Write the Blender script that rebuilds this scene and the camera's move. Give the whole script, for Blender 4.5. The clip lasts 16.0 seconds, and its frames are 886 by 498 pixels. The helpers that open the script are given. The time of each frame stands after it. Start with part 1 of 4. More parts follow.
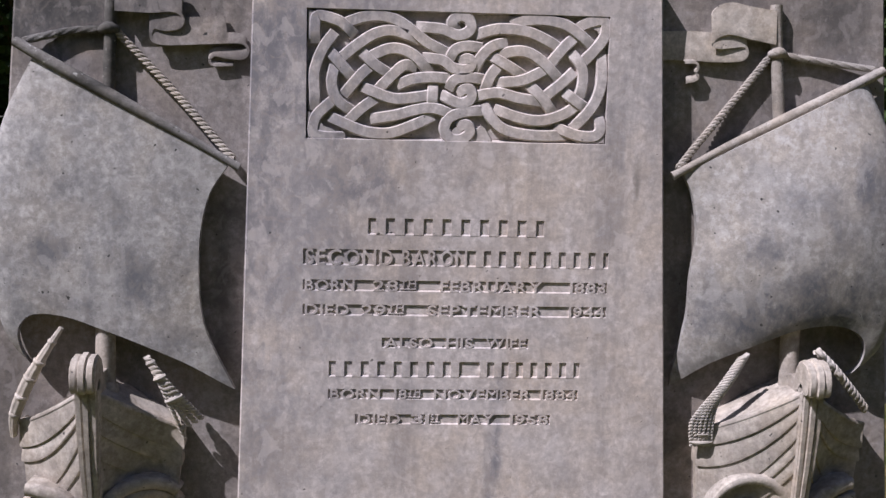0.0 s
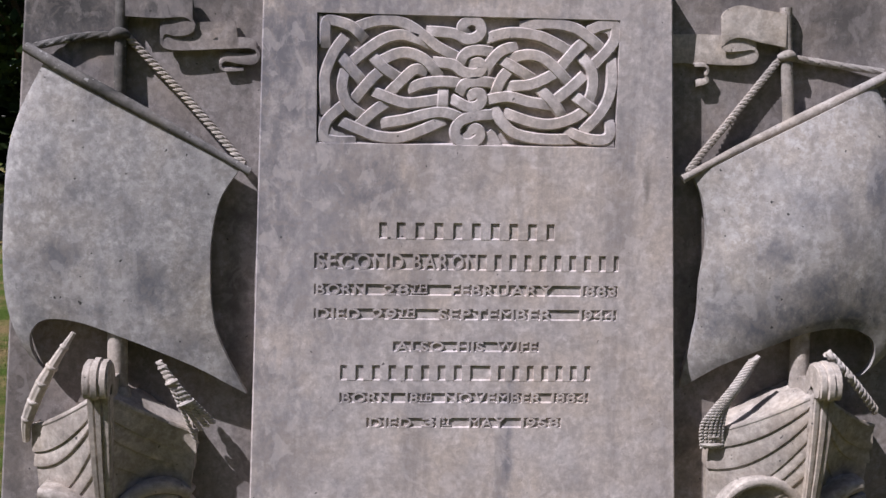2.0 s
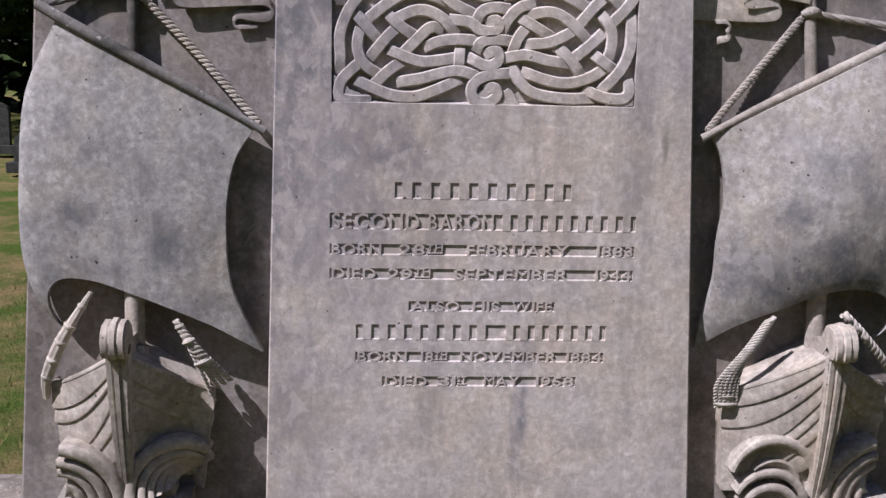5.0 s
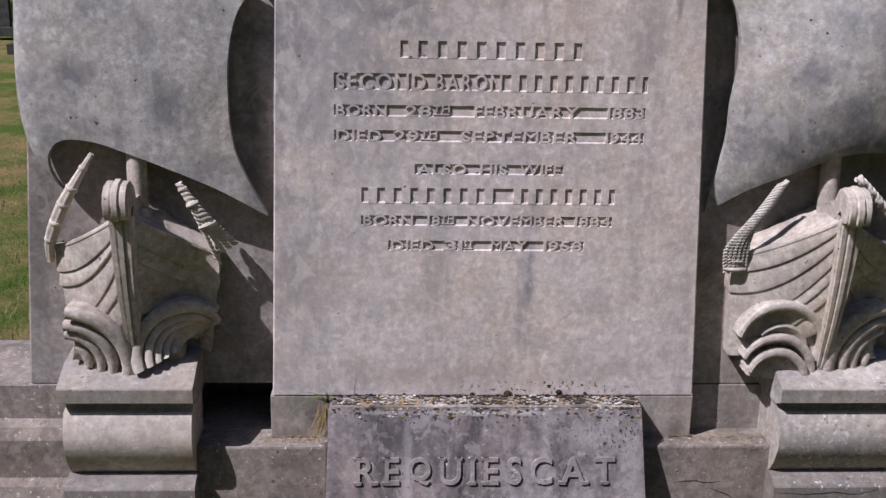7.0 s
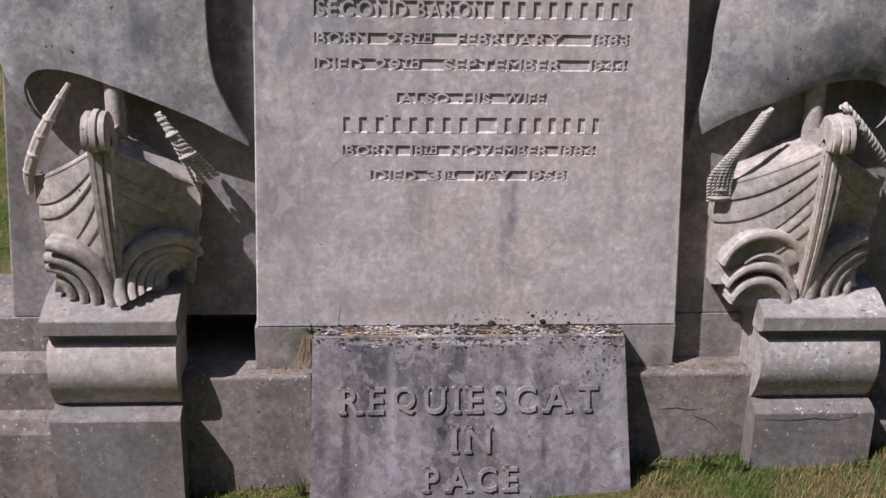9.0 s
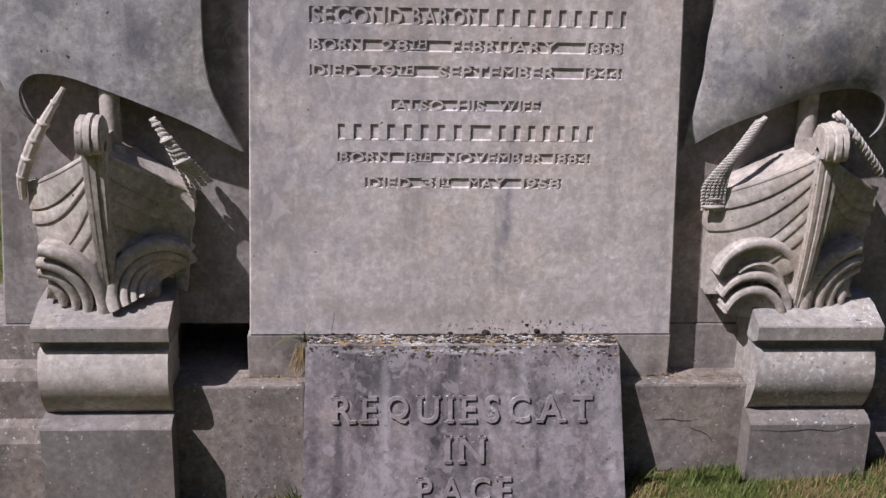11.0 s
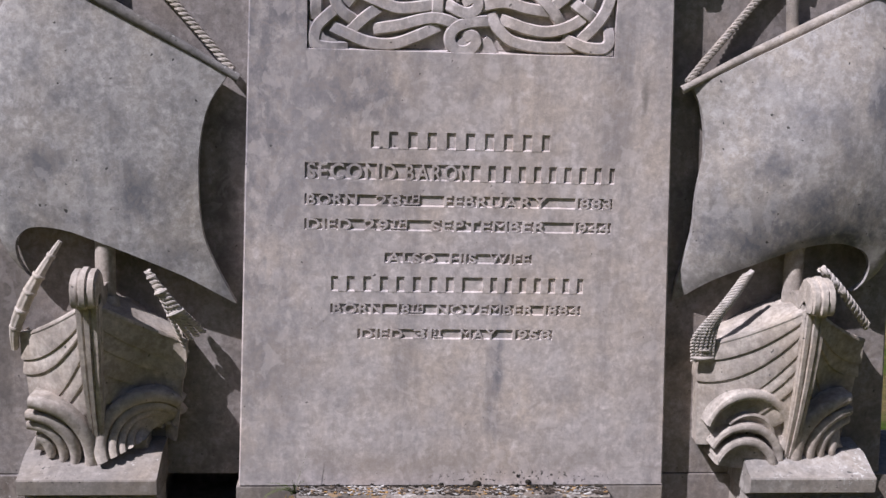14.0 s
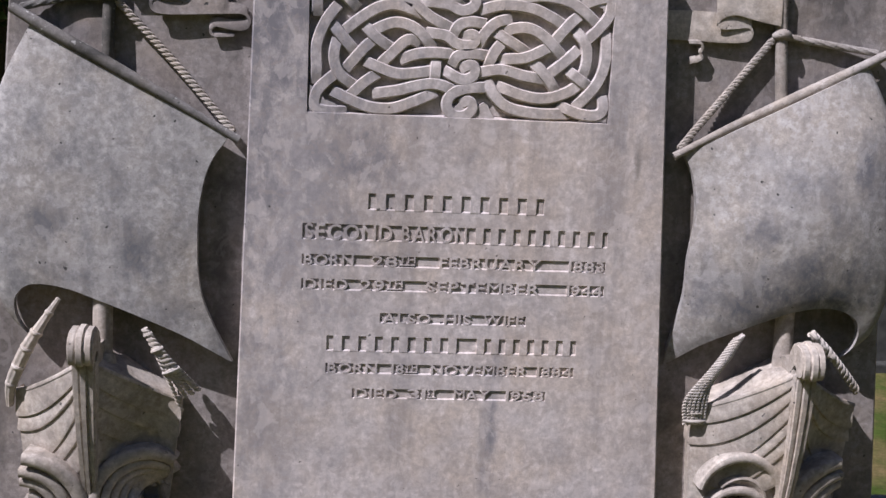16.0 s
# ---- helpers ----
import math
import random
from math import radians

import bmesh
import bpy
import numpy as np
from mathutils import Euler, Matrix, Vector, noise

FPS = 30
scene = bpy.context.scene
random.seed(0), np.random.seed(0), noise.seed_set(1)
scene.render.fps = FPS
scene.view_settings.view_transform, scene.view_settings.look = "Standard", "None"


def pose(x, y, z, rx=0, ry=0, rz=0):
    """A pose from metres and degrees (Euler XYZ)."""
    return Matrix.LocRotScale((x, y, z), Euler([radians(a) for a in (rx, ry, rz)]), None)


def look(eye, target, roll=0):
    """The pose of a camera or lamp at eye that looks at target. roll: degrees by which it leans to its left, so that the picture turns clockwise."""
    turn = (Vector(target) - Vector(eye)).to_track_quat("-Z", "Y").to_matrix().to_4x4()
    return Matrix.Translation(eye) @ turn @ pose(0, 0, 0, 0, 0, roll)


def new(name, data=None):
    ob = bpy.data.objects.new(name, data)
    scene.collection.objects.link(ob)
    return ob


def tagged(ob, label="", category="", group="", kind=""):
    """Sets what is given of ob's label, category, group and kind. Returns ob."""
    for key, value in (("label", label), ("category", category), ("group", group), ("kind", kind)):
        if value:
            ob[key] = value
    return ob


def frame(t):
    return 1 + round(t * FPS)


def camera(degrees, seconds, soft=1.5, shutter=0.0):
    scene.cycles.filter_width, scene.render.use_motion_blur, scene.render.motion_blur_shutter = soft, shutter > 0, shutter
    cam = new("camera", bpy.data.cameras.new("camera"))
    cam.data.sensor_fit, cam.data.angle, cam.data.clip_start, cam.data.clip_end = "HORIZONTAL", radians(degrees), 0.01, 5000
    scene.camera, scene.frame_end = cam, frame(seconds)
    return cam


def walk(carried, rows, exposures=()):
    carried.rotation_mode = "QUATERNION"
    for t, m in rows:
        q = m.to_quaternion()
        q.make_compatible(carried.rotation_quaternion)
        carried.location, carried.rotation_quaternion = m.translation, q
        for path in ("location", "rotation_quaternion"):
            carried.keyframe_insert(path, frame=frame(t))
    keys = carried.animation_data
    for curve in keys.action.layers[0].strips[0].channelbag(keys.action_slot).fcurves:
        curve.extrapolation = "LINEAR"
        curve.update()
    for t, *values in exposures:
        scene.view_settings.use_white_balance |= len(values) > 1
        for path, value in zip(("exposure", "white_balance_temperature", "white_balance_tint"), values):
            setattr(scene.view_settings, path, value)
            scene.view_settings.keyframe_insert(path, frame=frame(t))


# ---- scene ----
cam = camera(44.7, 16.0)
PATH = [
    (0, (-0.231, 0.15, 1.567), (-0.092, 2.133, 1.355), 1.3),
    (0.5, (-0.245, 0.158, 1.562), (-0.099, 2.141, 1.348), 1.1),
    (1, (-0.258, 0.161, 1.578), (-0.104, 2.142, 1.35), 1.1),
    (1.5, (-0.254, 0.158, 1.582), (-0.12, 2.141, 1.358), 1.0),
    (2, (-0.257, 0.149, 1.584), (-0.12, 2.133, 1.367), 1.1),
    (2.5, (-0.269, 0.149, 1.588), (-0.126, 2.131, 1.365), 1.2),
    (3, (-0.263, 0.149, 1.602), (-0.134, 2.13, 1.361), 1.2),
    (5.3, (-0.26, 0.173, 1.671), (-0.154, 2.136, 1.302), 1.1),
    (5.5, (-0.253, 0.172, 1.657), (-0.152, 2.133, 1.275), 1.0),
    (6, (-0.267, 0.179, 1.619), (-0.15, 2.128, 1.186), 1.0),
    (6.5, (-0.252, 0.187, 1.608), (-0.147, 2.122, 1.11), 0.9),
    (7, (-0.258, 0.202, 1.592), (-0.157, 2.122, 1.04), 1.2),
    (7.5, (-0.262, 0.209, 1.596), (-0.147, 2.119, 1.014), 1.2),
    (8, (-0.257, 0.2, 1.588), (-0.132, 2.103, 0.984), 1.4),
    (8.5, (-0.273, 0.215, 1.583), (-0.138, 2.104, 0.942), 1.3),
    (8.7, (-0.248, 0.212, 1.579), (-0.123, 2.096, 0.917), 1.1),
    (11, (-0.245, 0.189, 1.499), (-0.11, 2.092, 0.898), 1.4),
    (11.5, (-0.259, 0.195, 1.521), (-0.118, 2.114, 0.975), 1.1),
    (12, (-0.267, 0.183, 1.538), (-0.122, 2.116, 1.047), 1.2),
    (12.5, (-0.274, 0.187, 1.568), (-0.121, 2.129, 1.119), 1.4),
    (13, (-0.263, 0.19, 1.584), (-0.109, 2.14, 1.168), 1.4),
    (13.5, (-0.262, 0.203, 1.602), (-0.103, 2.149, 1.17), 1.3),
    (14, (-0.266, 0.198, 1.613), (-0.105, 2.15, 1.209), 1.8),
    (14.5, (-0.261, 0.184, 1.632), (-0.108, 2.143, 1.257), 1.9),
    (15, (-0.265, 0.17, 1.634), (-0.11, 2.134, 1.286), 2.3),
    (15.5, (-0.28, 0.171, 1.642), (-0.109, 2.136, 1.311), 2.5),
    (16, (-0.28, 0.166, 1.63), (-0.105, 2.135, 1.331), 2.5),
]
SUN_DIR = Vector((1.7, 1.0, -2.45)).normalized()
walk(cam, [(t, look(eye, target, roll)) for t, eye, target, roll in PATH], [(0.0, 0.32, 5790, 21.5), (16.0, 0.32, 5790, 21.5)])

# ---- world, sun, exposure ----
sun_el = math.asin(-SUN_DIR.z)
sun_az = math.atan2(-SUN_DIR.x, -SUN_DIR.y)
world = bpy.data.worlds.new("sky")
scene.world = world
world.use_nodes = True
wn = world.node_tree.nodes
sky = wn.new("ShaderNodeTexSky")
sky.sky_type, sky.sun_disc = "NISHITA", False
sky.sun_elevation, sky.sun_rotation = sun_el, sun_az
wn["Background"].inputs["Strength"].default_value = 0.05
world.node_tree.links.new(sky.outputs[0], wn["Background"].inputs["Color"])
sun = new("sun", bpy.data.lights.new("sun", "SUN"))
sun.data.energy, sun.data.angle, sun.data.color = 5.0, radians(0.5), (1.0, 0.95, 0.88)
sun.matrix_world = look((-6, -6, 12), Vector((-6, -6, 12)) + SUN_DIR)


# ---- materials ----
def nodes_of(name):
    m = bpy.data.materials.new(name)
    m.use_nodes = True
    nt = m.node_tree
    return m, nt, nt.nodes["Principled BSDF"]


def noise_at(nt, coord, scale, detail=6.0, rough=0.6, squash=None, distort=0.0):
    n = nt.nodes.new("ShaderNodeTexNoise")
    n.inputs["Scale"].default_value, n.inputs["Detail"].default_value = scale, detail
    n.inputs["Roughness"].default_value, n.inputs["Distortion"].default_value = rough, distort
    if squash:
        mp = nt.nodes.new("ShaderNodeMapping")
        mp.inputs["Scale"].default_value = squash
        nt.links.new(coord, mp.inputs["Vector"])
        coord = mp.outputs[0]
    nt.links.new(coord, n.inputs["Vector"])
    return n.outputs["Fac"]


def ramp(nt, fac, stops):
    r = nt.nodes.new("ShaderNodeValToRGB")
    e = r.color_ramp.elements
    while len(e) < len(stops):
        e.new(0.5)
    for el, (p, c) in zip(e, stops):
        el.position, el.color = p, (*c, 1) if len(c) == 3 else c
    nt.links.new(fac, r.inputs[0])
    return r.outputs[0]


def mix(nt, a, b, fac, mode="MIX"):
    n = nt.nodes.new("ShaderNodeMix")
    n.data_type, n.blend_type = "RGBA", mode
    for sock, v in ((n.inputs[6], a), (n.inputs[7], b), (n.inputs[0], fac)):
        if isinstance(v, (tuple, float)):
            sock.default_value = (*v, 1) if isinstance(v, tuple) else v
        else:
            nt.links.new(v, sock)
    return n.outputs[2]


def stone(name, base, dark, stain=0.5, lichen=0.0, streak=0.0, ochre=0.0, bump=0.25, speck=0.3, blots=(), mottle=1.0, patch=0.0, spots=()):
    """Weathered limestone: cloudy tone, blue-grey stains, rain streaks, pits, pale and ochre lichen."""
    m, nt, b = nodes_of(name)
    co = nt.nodes.new("ShaderNodeNewGeometry").outputs["Position"]
    g = lambda lo, hi: [(lo, (0, 0, 0)), (hi, (1, 1, 1))]
    warm = tuple(c * k for c, k in zip(base, (1.06, 1.0, 0.91)))
    col = mix(nt, base, warm, ramp(nt, noise_at(nt, co, 4.5, 4), g(0.4, 0.62)))
    light = tuple(min(0.8, c * 1.22) for c in base)
    col = mix(nt, col, light, ramp(nt, noise_at(nt, co, 24, 6, 0.65), g(0.52, 0.75)))
    st = ramp(nt, noise_at(nt, co, 5.5, 8, 0.6, distort=0.4), [(0.45, (0, 0, 0)), (0.66, (stain,) * 3)])
    col = mix(nt, col, dark, st)
    mott = ramp(nt, noise_at(nt, co, 48, 9, 0.75), [(0.36, (1 - 0.26 * mottle,) * 3), (0.64, (1 + 0.14 * mottle,) * 3)])
    col = mix(nt, col, mott, 1.0, "MULTIPLY")
    if streak:
        sk = ramp(nt, noise_at(nt, co, 1.0, 6, 0.62, (11, 11, 0.9)), [(0.52, (0, 0, 0)), (0.72, (streak,) * 3)])
        col = mix(nt, col, tuple(c * 0.75 for c in dark), sk)
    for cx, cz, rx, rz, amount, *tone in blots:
        # one soft-edged blot of tone, stains among them: an ellipse with a ragged rim
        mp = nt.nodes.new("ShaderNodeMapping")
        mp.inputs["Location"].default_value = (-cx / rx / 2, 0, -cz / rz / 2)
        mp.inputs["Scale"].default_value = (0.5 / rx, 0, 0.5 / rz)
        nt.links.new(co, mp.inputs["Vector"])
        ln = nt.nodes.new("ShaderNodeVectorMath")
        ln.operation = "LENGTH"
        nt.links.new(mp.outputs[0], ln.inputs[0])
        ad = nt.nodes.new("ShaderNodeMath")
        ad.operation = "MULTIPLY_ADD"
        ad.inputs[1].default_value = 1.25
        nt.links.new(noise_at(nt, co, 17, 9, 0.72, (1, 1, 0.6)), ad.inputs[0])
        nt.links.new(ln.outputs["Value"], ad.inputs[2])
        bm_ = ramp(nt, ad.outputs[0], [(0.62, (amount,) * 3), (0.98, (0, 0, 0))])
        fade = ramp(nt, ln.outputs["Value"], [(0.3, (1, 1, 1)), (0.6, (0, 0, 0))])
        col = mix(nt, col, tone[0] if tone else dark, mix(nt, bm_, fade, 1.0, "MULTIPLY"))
    if patch:
        # scabs a few centimetres wide, brown-grey and pale
        pa = ramp(nt, noise_at(nt, co, 30, 5, 0.62, distort=0.8), [(0.53, (0, 0, 0)), (0.575, (patch,) * 3)])
        col = mix(nt, col, tuple(c * k for c, k in zip(base, (0.66, 0.63, 0.6))), pa)
        pb = ramp(nt, noise_at(nt, co, 19, 5, 0.6, (1, 1, 0.8), distort=0.5), [(0.55, (0, 0, 0)), (0.6, (patch * 0.8,) * 3)])
        col = mix(nt, col, tuple(min(0.8, c * 1.2) for c in base), pb)
    for cx, cz, rx, rz in spots:
        # a cluster of small black lichens
        mp = nt.nodes.new("ShaderNodeMapping")
        mp.inputs["Location"].default_value = (-cx / rx, 0, -cz / rz)
        mp.inputs["Scale"].default_value = (1 / rx, 0, 1 / rz)
        nt.links.new(co, mp.inputs["Vector"])
        ln = nt.nodes.new("ShaderNodeVectorMath")
        ln.operation = "LENGTH"
        nt.links.new(mp.outputs[0], ln.inputs[0])
        near = ramp(nt, ln.outputs["Value"], [(0.55, (1, 1, 1)), (1.0, (0, 0, 0))])
        dots = ramp(nt, noise_at(nt, co, 105, 2, 0.5, (1, 1, 0.8)), [(0.605, (0, 0, 0)), (0.62, (0.9,) * 3)])
        col = mix(nt, col, (0.035, 0.035, 0.03), mix(nt, dots, near, 1.0, "MULTIPLY"))
    fleck = ramp(nt, noise_at(nt, co, 210, 3, 0.6), [(0.58, (0, 0, 0)), (0.72, (speck * 0.7,) * 3)])
    col = mix(nt, col, tuple(c * 0.45 for c in base), fleck)
    pit = ramp(nt, noise_at(nt, co, 62, 2, 0.45), [(0.735, (0, 0, 0)), (0.755, (min(1.0, speck * 2),) * 3)])
    col = mix(nt, col, (0.06, 0.058, 0.055), pit)
    if lichen:
        li = ramp(nt, noise_at(nt, co, 75, 5, 0.6), [(0.68 - 0.1 * lichen, (0, 0, 0)), (0.73 - 0.1 * lichen, (0.75,) * 3)])
        msk = ramp(nt, noise_at(nt, co, 7, 3), g(0.42, 0.58))
        li = mix(nt, (0, 0, 0), li, msk)
        col = mix(nt, col, (0.62, 0.61, 0.57), li)
        bl = ramp(nt, noise_at(nt, co, 70, 4, 0.55, (1, 1, 1.3)), [(0.64, (0, 0, 0)), (0.67, (0.8,) * 3)])
        bl = mix(nt, (0, 0, 0), bl, ramp(nt, noise_at(nt, co, 5.2, 3), g(0.46, 0.56)))
        col = mix(nt, col, (0.05, 0.05, 0.045), bl)
    if ochre:
        oc = ramp(nt, noise_at(nt, co, 30, 5, 0.6), [(0.62 - 0.2 * ochre, (0, 0, 0)), (0.74 - 0.2 * ochre, (0.8,) * 3)])
        col = mix(nt, col, (0.34, 0.21, 0.085), oc)
    nt.links.new(col, b.inputs["Base Color"])
    b.inputs["Roughness"].default_value = 0.88
    b.inputs["Specular IOR Level"].default_value = 0.3
    bp = nt.nodes.new("ShaderNodeBump")
    bp.inputs["Strength"].default_value, bp.inputs["Distance"].default_value = bump, 0.004
    h = mix(nt, noise_at(nt, co, 90, 7, 0.7), noise_at(nt, co, 14, 4), 0.4)
    h = mix(nt, h, (0.0, 0.0, 0.0), pit)
    nt.links.new(h, bp.inputs["Height"])
    nt.links.new(bp.outputs[0], b.inputs["Normal"])
    return m


def plain(name, a, c, scale=8.0, rough=0.9):
    m, nt, b = nodes_of(name)
    co = nt.nodes.new("ShaderNodeNewGeometry").outputs["Position"]
    rnd = nt.nodes.new("ShaderNodeNewGeometry").outputs["Random Per Island"]
    col = mix(nt, a, c, ramp(nt, noise_at(nt, co, scale, 5), [(0.35, (0, 0, 0)), (0.65, (1, 1, 1))]))
    tint = ramp(nt, rnd, [(0.0, (0.7,) * 3), (1.0, (1.25,) * 3)])
    nt.links.new(mix(nt, col, tint, 1.0, "MULTIPLY"), b.inputs["Base Color"])
    b.inputs["Roughness"].default_value = rough
    b.inputs["Specular IOR Level"].default_value = 0.2
    return m


M_SLAB = stone("slab_stone", (0.57, 0.515, 0.492), (0.2, 0.192, 0.205), 0.3, streak=0.55, speck=0.42, bump=0.3, mottle=0.95, patch=0.4, spots=((0.2, 0.383, 0.3, 0.026),),
               blots=((-0.45, 1.82, 0.24, 0.35, 0.75, (0.22, 0.213, 0.235)), (-0.42, 1.3, 0.24, 0.6, 0.45, (0.3, 0.288, 0.305)), (-0.27, 1.43, 0.05, 0.16, 0.5), (-0.17, 1.36, 0.06, 0.14, 0.45), (0.487, 1.44, 0.02, 0.14, 0.55, (0.12, 0.11, 0.1)),
                      (0.53, 1.6, 0.05, 0.4, 0.4), (0.46, 1.2, 0.018, 0.08, 0.6, (0.16, 0.15, 0.145)), (0.125, 0.72, 0.035, 0.3, 0.5, (0.23, 0.23, 0.26)), (0.3, 0.62, 0.14, 0.1, 0.35), (0.05, 0.52, 0.3, 0.1, 0.3), (-0.5, 0.65, 0.16, 0.6, 0.5, (0.3, 0.285, 0.295)), (-0.32, 1.4, 0.34, 1.0, 0.5), (-0.56, 1.5, 0.16, 0.8, 0.8), (-0.48, 1.95, 0.12, 0.4, 0.7), (0.0, 1.98, 0.6, 0.1, 0.8), (-0.5, 1.75, 0.16, 0.35, 0.8), (-0.25, 1.72, 0.2, 0.2, 0.4), (-0.3, 1.45, 0.12, 0.1, 0.5), (-0.22, 1.43, 0.09, 0.14, 0.7), (0.125, 0.7, 0.02, 0.3, 0.75), (0.135, 0.93, 0.018, 0.12, 0.6), (0.1, 0.62, 0.03, 0.2, 0.4), (0.03, 1.44, 0.06, 0.08, 0.5),
                      (-0.1, 0.42, 0.6, 0.11, 0.5, (0.27, 0.225, 0.18)), (-0.2, 1.9, 0.36, 0.12, 0.55), (0.35, 0.45, 0.3, 0.1, 0.4, (0.28, 0.24, 0.2)), (-0.52, 0.75, 0.1, 0.35, 0.45), (0.44, 1.5, 0.025, 0.25, 0.55), (0.52, 0.6, 0.08, 0.25, 0.35), (-0.3, 0.62, 0.1, 0.12, 0.35)))
# Blots darken the wall's top and the gaps beside the slab; two are pale.
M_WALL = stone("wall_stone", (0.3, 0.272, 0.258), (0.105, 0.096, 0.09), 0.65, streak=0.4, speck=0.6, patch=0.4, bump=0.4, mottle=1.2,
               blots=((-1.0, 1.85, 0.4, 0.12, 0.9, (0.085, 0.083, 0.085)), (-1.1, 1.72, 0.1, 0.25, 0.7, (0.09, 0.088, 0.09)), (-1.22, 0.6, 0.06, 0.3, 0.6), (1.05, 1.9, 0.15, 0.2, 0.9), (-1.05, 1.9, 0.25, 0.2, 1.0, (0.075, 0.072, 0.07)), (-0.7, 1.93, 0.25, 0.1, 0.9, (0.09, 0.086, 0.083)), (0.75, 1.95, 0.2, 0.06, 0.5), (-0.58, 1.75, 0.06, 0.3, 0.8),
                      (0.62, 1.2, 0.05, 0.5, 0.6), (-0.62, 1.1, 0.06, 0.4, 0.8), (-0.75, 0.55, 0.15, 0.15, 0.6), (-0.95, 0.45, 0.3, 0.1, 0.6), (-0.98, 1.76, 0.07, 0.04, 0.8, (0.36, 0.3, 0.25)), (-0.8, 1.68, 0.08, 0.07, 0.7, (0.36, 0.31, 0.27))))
M_SAIL = stone("sail_stone", (0.38, 0.364, 0.35), (0.115, 0.118, 0.132), 0.55, streak=0.25, speck=0.55, patch=0.4, bump=0.4, mottle=1.3,
               blots=((-1.06, 1.24, 0.09, 0.1, 0.8), (-0.83, 1.17, 0.12, 0.14, 0.8), (-1.0, 1.42, 0.14, 0.08, 0.5), (-0.78, 1.35, 0.06, 0.04, 0.6), (-1.12, 1.08, 0.07, 0.06, 0.5),
                      (-0.95, 1.2, 0.03, 0.2, 0.4), (-0.75, 1.0, 0.12, 0.06, 0.5), (-0.88, 1.36, 0.05, 0.18, 0.35), (-1.08, 1.5, 0.05, 0.08, 0.4)))
# Sail stone retoned for how the sun meets this sail; blots deepen its foot.
M_SAIL_RIGHT = stone("right_sail_stone", (0.37, 0.354, 0.343), (0.11, 0.113, 0.13), 0.45, streak=0.3, speck=0.6, patch=0.4, bump=0.4, mottle=1.2,
               blots=((0.84, 1.27, 0.1, 0.12, 0.85), (0.95, 1.17, 0.22, 0.12, 0.85), (1.1, 1.45, 0.08, 0.16, 0.7), (0.78, 1.06, 0.2, 0.16, 0.9), (1.0, 1.1, 0.25, 0.14, 0.9), (1.02, 1.32, 0.07, 0.2, 0.5), (0.9, 1.42, 0.08, 0.05, 0.4), (1.1, 1.15, 0.1, 0.2, 0.6)))
M_CARVE = stone("carved_stone", (0.49, 0.44, 0.388), (0.17, 0.148, 0.13), 0.5, speck=0.45, bump=0.5, patch=0.35, streak=0.2, mottle=1.3)
M_ROPE = stone("rope_stone", (0.5, 0.46, 0.42), (0.22, 0.2, 0.18), 0.35, speck=0.3, bump=0.35)
M_YARD = stone("lichened_spar", (0.19, 0.18, 0.17), (0.055, 0.054, 0.05), 0.9, lichen=0.5, speck=0.8, bump=1.0)
M_SPAR = stone("pitted_spar", (0.36, 0.33, 0.305), (0.11, 0.1, 0.09), 0.6, lichen=0.3, speck=0.9, bump=1.0)
M_PED = stone("pedestal_stone", (0.28, 0.254, 0.23), (0.13, 0.117, 0.107), 0.5, lichen=0.2, streak=0.2)
M_PEDW = stone("lichened_stone", (0.37, 0.342, 0.315), (0.135, 0.126, 0.115), 0.5, lichen=1.0, streak=0.15)
M_FOOT = stone("foot_stone", (0.205, 0.185, 0.17), (0.1, 0.09, 0.083), 0.5, lichen=0.45, streak=0.25)
M_BLOCK = stone("block_stone", (0.25, 0.222, 0.228), (0.06, 0.053, 0.058), 0.75, lichen=0.25, streak=1.0, bump=0.5, patch=0.65, mottle=1.4, speck=0.6, spots=((0.37, 0.29, 0.09, 0.09), (-0.1, 0.325, 0.45, 0.03)),
                blots=((-0.25, 0.28, 0.2, 0.14, 0.8), (-0.33, 0.15, 0.02, 0.3, 0.8), (-0.2, 0.12, 0.025, 0.35, 0.8, (0.36, 0.335, 0.345)), (0.18, 0.25, 0.03, 0.3, 0.7, (0.36, 0.335, 0.345)), (-0.02, 0.3, 0.04, 0.2, 0.7), (0.22, 0.1, 0.02, 0.3, 0.8), (0.42, 0.15, 0.06, 0.2, 0.6, (0.36, 0.335, 0.33)), (-0.4, 0.1, 0.03, 0.3, 0.6), (0.1, 0.2, 0.03, 0.2, 0.7), (0.3, 0.0, 0.2, 0.1, 0.4), (-0.1, 0.3, 0.03, 0.12, 0.7), (0.02, 0.1, 0.02, 0.2, 0.6), (-0.05, 0.34, 0.5, 0.012, 0.7, (0.5, 0.48, 0.46)),
                       (0.425, 0.03, 0.035, 0.06, 0.8, (0.4, 0.38, 0.37)), (0.33, 0.26, 0.14, 0.12, 0.9, (0.34, 0.315, 0.305)), (-0.3, 0.2, 0.012, 0.02, 0.9, (0.55, 0.5, 0.48)), (0.28, 0.23, 0.02, 0.015, 0.9, (0.55, 0.52, 0.5))))
M_LETTER = stone("letter_stone", (0.265, 0.238, 0.242), (0.12, 0.108, 0.11), 0.5, lichen=0.5, streak=0.3, bump=0.4)
M_BELLY = stone("pale_stone", (0.5, 0.45, 0.4), (0.24, 0.21, 0.19), 0.45, streak=0.2, speck=0.5, bump=0.35, patch=0.3)
M_CRUST = stone("crusted_stone", (0.25, 0.22, 0.195), (0.06, 0.052, 0.046), 0.9, lichen=1.3, ochre=0.3, bump=1.0, patch=0.9, speck=0.8, mottle=1.5)
